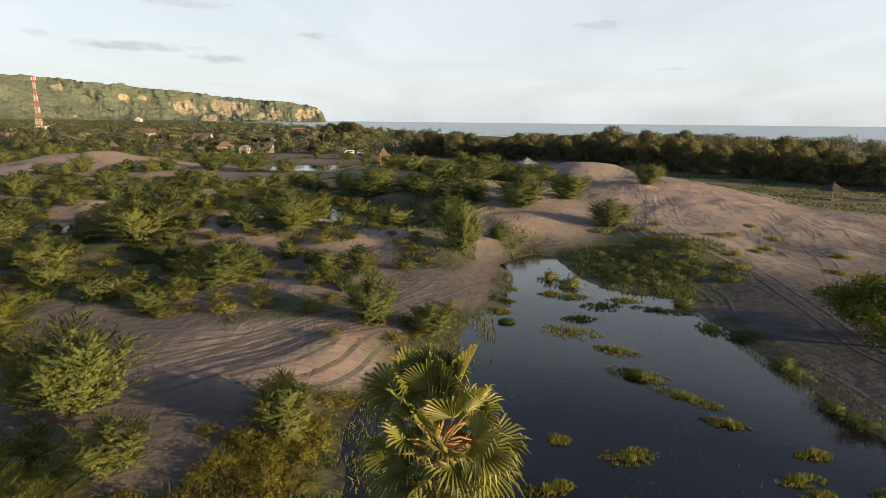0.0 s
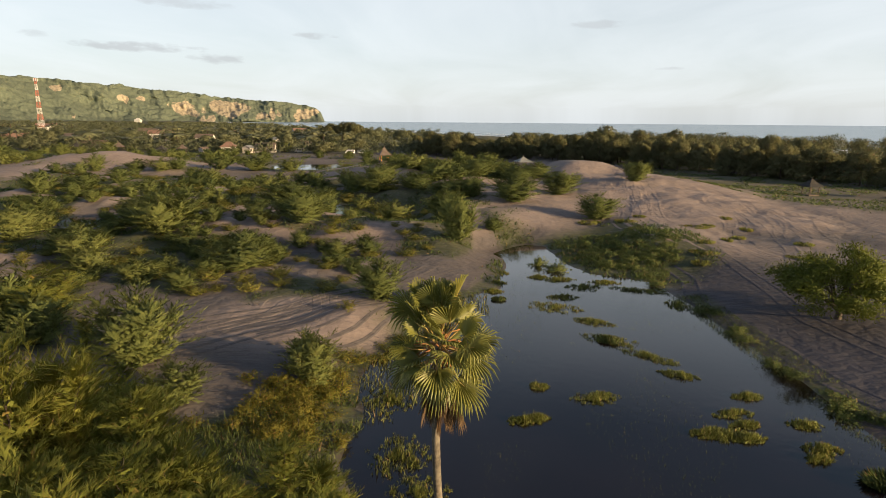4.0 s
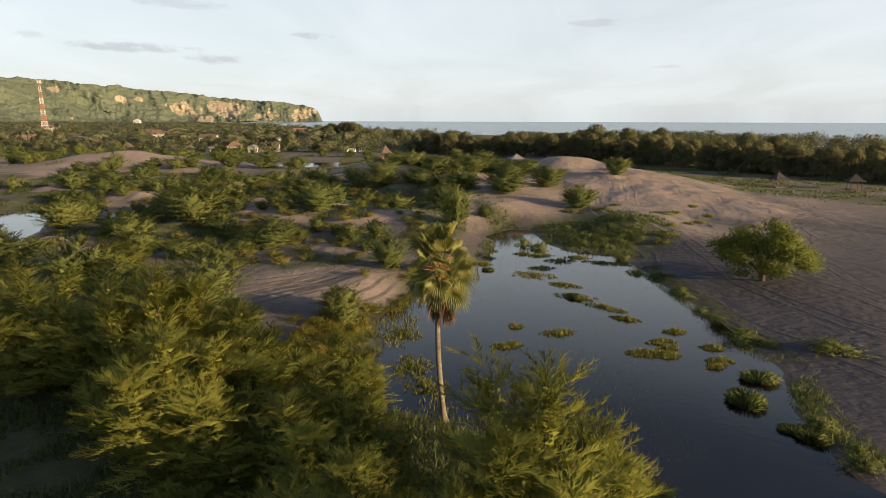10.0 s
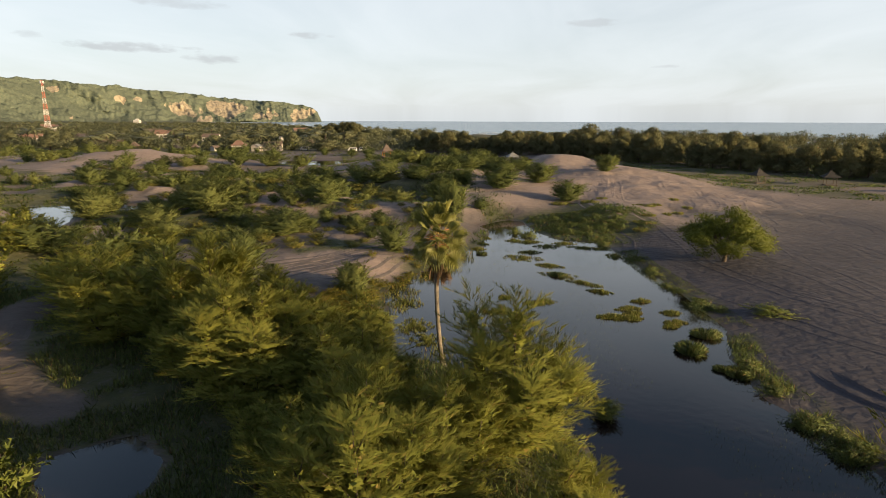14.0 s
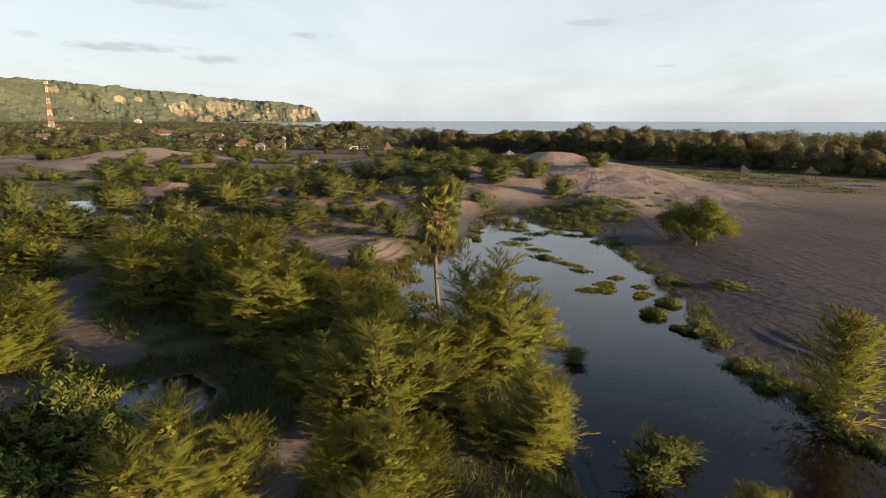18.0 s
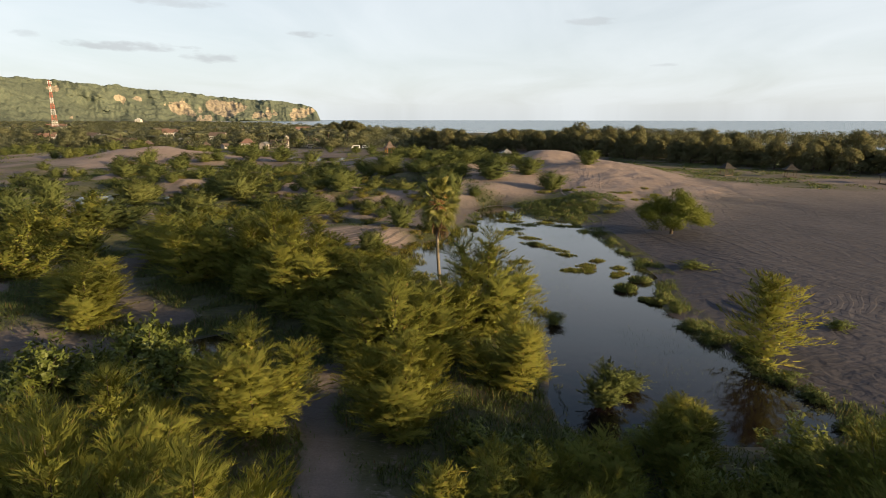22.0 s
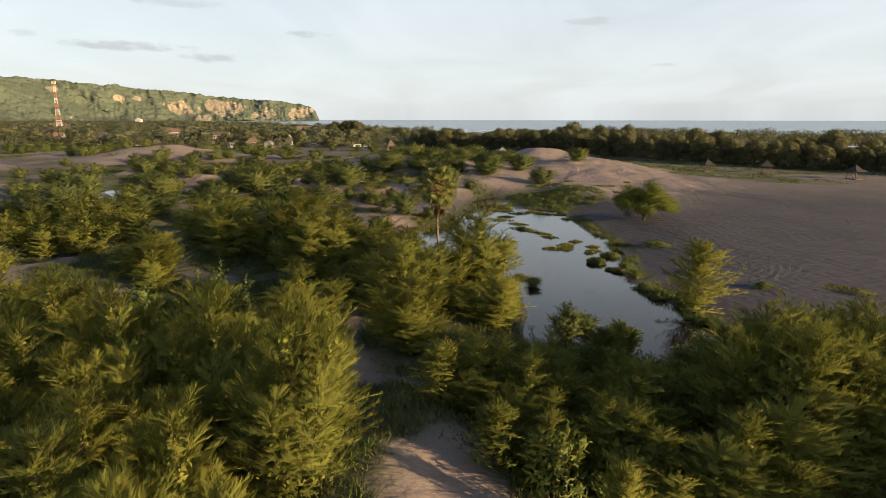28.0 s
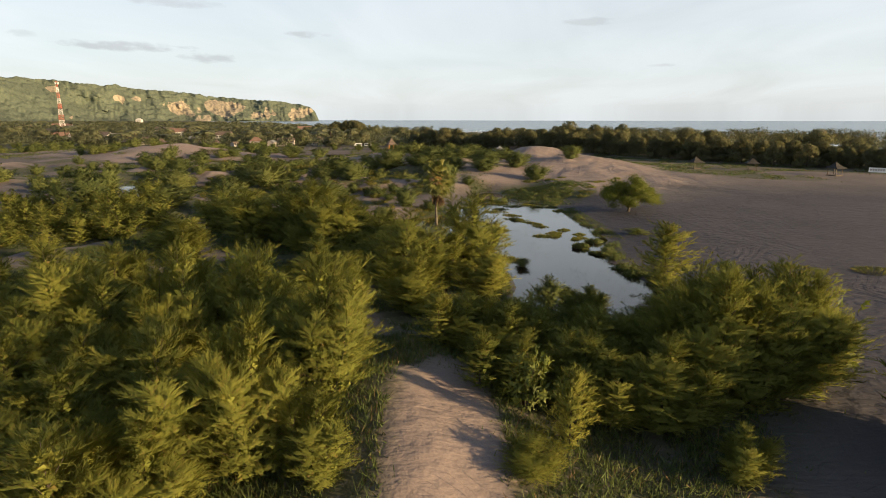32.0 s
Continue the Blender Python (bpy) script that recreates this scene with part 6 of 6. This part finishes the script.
house(-92, 270, 9, 6, 2.8, 1.8, GREY_WALL, BROWN_ROOF, 5, False, "low house with a brown tiled roof")
house(-123, 344, 15, 7, 3.0, 2.0, WHITE_WALL, BROWN_ROOF, 4, False, "long white house with a brown tiled roof", 4)
house(-116, 356, 9, 7, 3.0, 1.6, GREY_WALL, TIN_ROOF, -10, False, "grey house with a pale tin roof")
house(-214, 314, 8, 7, 3.4, 2.4, GREY_WALL, TIN_ROOF, 30, False, "grey house with a pale peaked tin roof")
house(-186, 283, 15, 7, 2.6, 2.2, GREY_WALL, BROWN_ROOF, 8, False, "long low shed with a dark tiled roof", 4)
house(-243, 467, 16, 9, 3.6, 2.8, WHITE_WALL, RED_ROOF, 15, False, "large house with a faded red tiled roof", 4)
house(-222, 440, 11, 8, 4.6, 2.2, WHITE_WALL, RED_ROOF, -8, True, "two-tone white house with a red roof")
house(-167, 328, 12, 6, 2.6, 1.0, WHITE_WALL, TIN_ROOF, 6, False, "long pale building with a low tin roof", 3)
house(-176, 398, 12, 7, 3.0, 2.2, WHITE_WALL, BROWN_ROOF, 0, False, "white house with a brown roof among trees", 3)
house(-286, 363, 14, 8, 3.0, 2.6, GREY_WALL, RED_ROOF, 18, False, "grey house with a rusty red roof", 3)
house(-268, 392, 10, 7, 3.0, 2.2, GREY_WALL, BROWN_ROOF, -12, False, "low house with a dark roof among trees")
house(-82, 492, 8, 7, 6.5, 2.0, WHITE_WALL, TIN_ROOF, 0, True, "tall white house beside the sea road")
house(-83, 320, 4, 4, 2.6, 1.2, GREY_WALL, BROWN_ROOF, 20, False, "small roadside stall with a brown roof", 1)
house(-140, 372, 13, 8, 3.0, 2.2, GREY_WALL, RED_ROOF, 25, False, "low house with a red roof", 3)
house(-205, 520, 14, 8, 3.2, 2.4, WHITE_WALL, RED_ROOF, -20, False, "white village house with a red roof", 3)
house(-300, 560, 18, 9, 3.4, 2.6, WHITE_WALL, BROWN_ROOF, 10, False, "long white village house with a brown roof", 4)
house(-360, 470, 16, 9, 3.2, 2.6, GREY_WALL, BROWN_ROOF, -14, False, "grey village house with a brown roof", 4)
house(-160, 600, 16, 9, 4.0, 2.6, WHITE_WALL, RED_ROOF, 30, False, "white village house near the sea", 4)
house(-834, 1540, 15, 12, 10, 5, WHITE_WALL, WHITE_WALL, 0, True, "distant white tower house below the cliffs")
house(-540, 760, 24, 10, 4.5, 3.2, WHITE_WALL, RED_ROOF, 20, False, "large distant house with a red roof", 4)
house(-118, 258, 3.2, 3.0, 2.0, 0.7, GREY_WALL, BROWN_ROOF, 60, False, "small grey kiosk under a dark roof", 1)


def pavilion(x, y, size, post_h, rise, roof, wood, rz, label, name="pavilion", plinth=0.25, finial=True, posts_xy=1.0, floor_h=0.0):
    """An open hut: plinth, four posts, beams, a steep roof with a finial."""
    root = tagged(new(name), label, "hut", "open huts by the dunes")
    s = size / 2
    part("plinth", box(bmesh.new(), -s, -s, -0.3, s, s, plinth, 0.03), TIMBER, root)
    if floor_h:
        part("platform", box(bmesh.new(), -s * 0.95, -s * 0.95, floor_h, s * 0.95, s * 0.95, floor_h + 0.1, 0.02), wood, root)
    for sx in (-1, 1):
        for sy in (-1, 1):
            px, py = sx * (s - 0.2) * posts_xy, sy * (s - 0.2) * posts_xy
            part("post", box(bmesh.new(), px - 0.08, py - 0.08, plinth - 0.02, px + 0.08, py + 0.08, post_h, 0.015), wood, root)
    for sx in (-1, 1):
        part("beam", box(bmesh.new(), sx * (s - 0.2) - 0.06, -s, post_h - 0.16, sx * (s - 0.2) + 0.06, s, post_h, 0.01), wood, root)
    part("roof", hipped(bmesh.new(), size, size, post_h, rise, 0.55, 0.08, 0.14), roof, root)
    if finial:
        part("finial", box(bmesh.new(), -0.09, -0.09, post_h + rise - 0.05, 0.09, 0.09, post_h + rise + 0.4, 0.02), roof, root)
    root.matrix_basis = pose(x, y, ground_z(x, y), 0, 0, rz)
    return root


pavilion(78.8, 109.0, 2.6, 2.1, 1.5, THATCH, TIMBER, 10, "small open hut with a dark thatched roof on the meadow")
pavilion(94.3, 105.0, 2.6, 2.1, 1.5, THATCH, TIMBER, -15, "small open hut with a dark thatched roof on the meadow")
pavilion(108.4, 88.0, 2.8, 2.2, 1.5, THATCH, TIMBER, 20, "small open hut with a dark thatched roof on the meadow")
pavilion(24.4, 181.0, 4.4, 2.6, 1.5, TIN_ROOF, TIMBER, 15, "open timber pavilion with a pale peaked roof behind the bushes")
pavilion(-20.0, 155.0, 2.6, 2.4, 2.2, BROWN_ROOF, ORANGE_PAINT, 20, "small orange shrine with a tiered red roof on a sand rise", "shrine", 0.6)
pavilion(-181, 262, 4.0, 2.5, 2.0, THATCH, TIMBER, 0, "wooden village pavilion with a dark peaked roof")
pavilion(-163, 266, 4.2, 2.5, 2.0, BROWN_ROOF, TIMBER, 10, "wooden village pavilion with a brown roof")
pavilion(-135, 252, 3.2, 2.3, 1.6, THATCH, TIMBER, -8, "wooden village pavilion with a dark peaked roof")
pavilion(-128, 258, 3.2, 2.3, 1.6, BROWN_ROOF, TIMBER, 12, "wooden village pavilion with a brown roof")


def build_mast():
    """Lattice mast in red and white bands, with aerials at its head."""
    root = tagged(new("radio_mast"), "tall lattice radio mast painted in red and white bands", "mast")
    x, y = -452.0, 625.0
    H = 57.0
    bands = 9
    for b in range(bands):
        tb = Tubes()
        z0, z1 = H * b / bands, H * (b + 1) / bands
        wid = lambda z: 2.2 * (1 - z / H) ** 1.3 + 0.75
        corners = ((-1, -1), (1, -1), (1, 1), (-1, 1))
        cells = 3
        for k in range(cells):
            a, c = z0 + (z1 - z0) * k / cells, z0 + (z1 - z0) * (k + 1) / cells
            for i in range(4):
                p, q = corners[i], corners[(i + 1) % 4]
                w0, w1 = wid(a), wid(c)
                tb.add([(p[0] * w0, p[1] * w0, a), (p[0] * w1, p[1] * w1, c)], (0.12, 0.12), 4)
                tb.add([(p[0] * w0, p[1] * w0, a), (q[0] * w1, q[1] * w1, c)], (0.06, 0.06), 4)
                tb.add([(q[0] * w0, q[1] * w0, a), (p[0] * w1, p[1] * w1, c)], (0.06, 0.06), 4)
                tb.add([(p[0] * w1, p[1] * w1, c), (q[0] * w1, q[1] * w1, c)], (0.13, 0.13), 4)
        under("band", tb.mesh("band", RED_STEEL if b % 2 == 0 else WHITE_STEEL), root, "red band" if b % 2 == 0 else "white band")
    for i in range(6):
        t = i * math.pi / 3
        cx, cy = math.cos(t) * 1.9, math.sin(t) * 1.9
        part("aerial", box(bmesh.new(), cx - 0.3, cy - 0.3, H - 3.4, cx + 0.3, cy + 0.3, H - 0.6, 0.05), WHITE_STEEL, root)
    part("hut", box(bmesh.new(), -8, -5, -0.5, 6, 3, 5.0, 0.1), WHITE_WALL, root, "white equipment hut")
    root.matrix_basis = pose(x, y, 0.9, 0, 0, 20)


build_mast()


def build_sign():
    """White board on two posts at the edge of the plain."""
    root = tagged(new("sign_board"), "white sign board with grey bars on two posts", "sign")
    for sx in (-1.6, 1.6):
        part("post", box(bmesh.new(), sx - 0.05, -0.05, -0.3, sx + 0.05, 0.05, 1.0, 0.01), TIMBER, root)
    board = part("board", box(bmesh.new(), -2.0, -0.12, 0.9, 2.0, -0.05, 2.2, 0.02), WHITE_PAINT, root)
    for k in range(6):
        part("bar", box(bmesh.new(), -1.7 + k * 0.58, -0.135, 1.35, -1.3 + k * 0.58, -0.12, 1.9), GREY_WALL, board)
    root.matrix_basis = pose(120.0, 88.0, ground_z(120.0, 88.0), 0, 0, -30)


build_sign()


def build_vehicle(x, y, rz, w=1.9, l=4.6, h=2.0, mat=None, label=""):
    root = tagged(new("van"), label, "van", "parked vans")
    bm = bmesh.new()
    prof = [(-l / 2, 0.45), (-l / 2, 1.0), (-l * 0.42, 1.1), (-l * 0.30, h), (l / 2 - 0.1, h), (l / 2, h - 0.2), (l / 2, 0.45)]
    lo = [bm.verts.new((px, -w / 2, pz)) for px, pz in prof]
    hi = [bm.verts.new((px, w / 2, pz)) for px, pz in prof]
    bm.faces.new(lo), bm.faces.new(hi[::-1])
    for i in range(len(prof)):
        bm.faces.new((lo[i], hi[i], hi[(i + 1) % len(prof)], lo[(i + 1) % len(prof)]))
    bmesh.ops.recalc_face_normals(bm, faces=bm.faces[:])
    bmesh.ops.bevel(bm, geom=bm.edges[:], offset=0.06, segments=2, affect="EDGES")
    body = part("body", bm, mat, root)
    for sy in (-1, 1):
        for k in range(3):
            x0 = -l * 0.22 + k * l * 0.23
            part("side_window", box(bmesh.new(), x0, sy * (w / 2 + 0.012) - 0.01, 1.2, x0 + l * 0.2, sy * (w / 2 + 0.012) + 0.01, h - 0.22), DARK_OPENING, body)
        for wx in (-l * 0.32, l * 0.32):
            bm = bmesh.new()
            bmesh.ops.create_cone(bm, cap_ends=True, segments=16, radius1=0.36, radius2=0.36, depth=0.22, matrix=pose(wx, sy * (w / 2 - 0.08), 0.36, 90, 0, 0))
            part("wheel", bm, RUBBER, root)
    root.matrix_basis = pose(x, y, ground_z(x, y), 0, 0, rz)


build_vehicle(-49, 262, 5, mat=WHITE_PAINT, label="white van parked at the village edge")
build_vehicle(-43, 263, 175, mat=WHITE_PAINT, label="white van parked at the village edge")
build_vehicle(-75, 268, 10, mat=GREY_WALL, label="grey van parked by the trees")
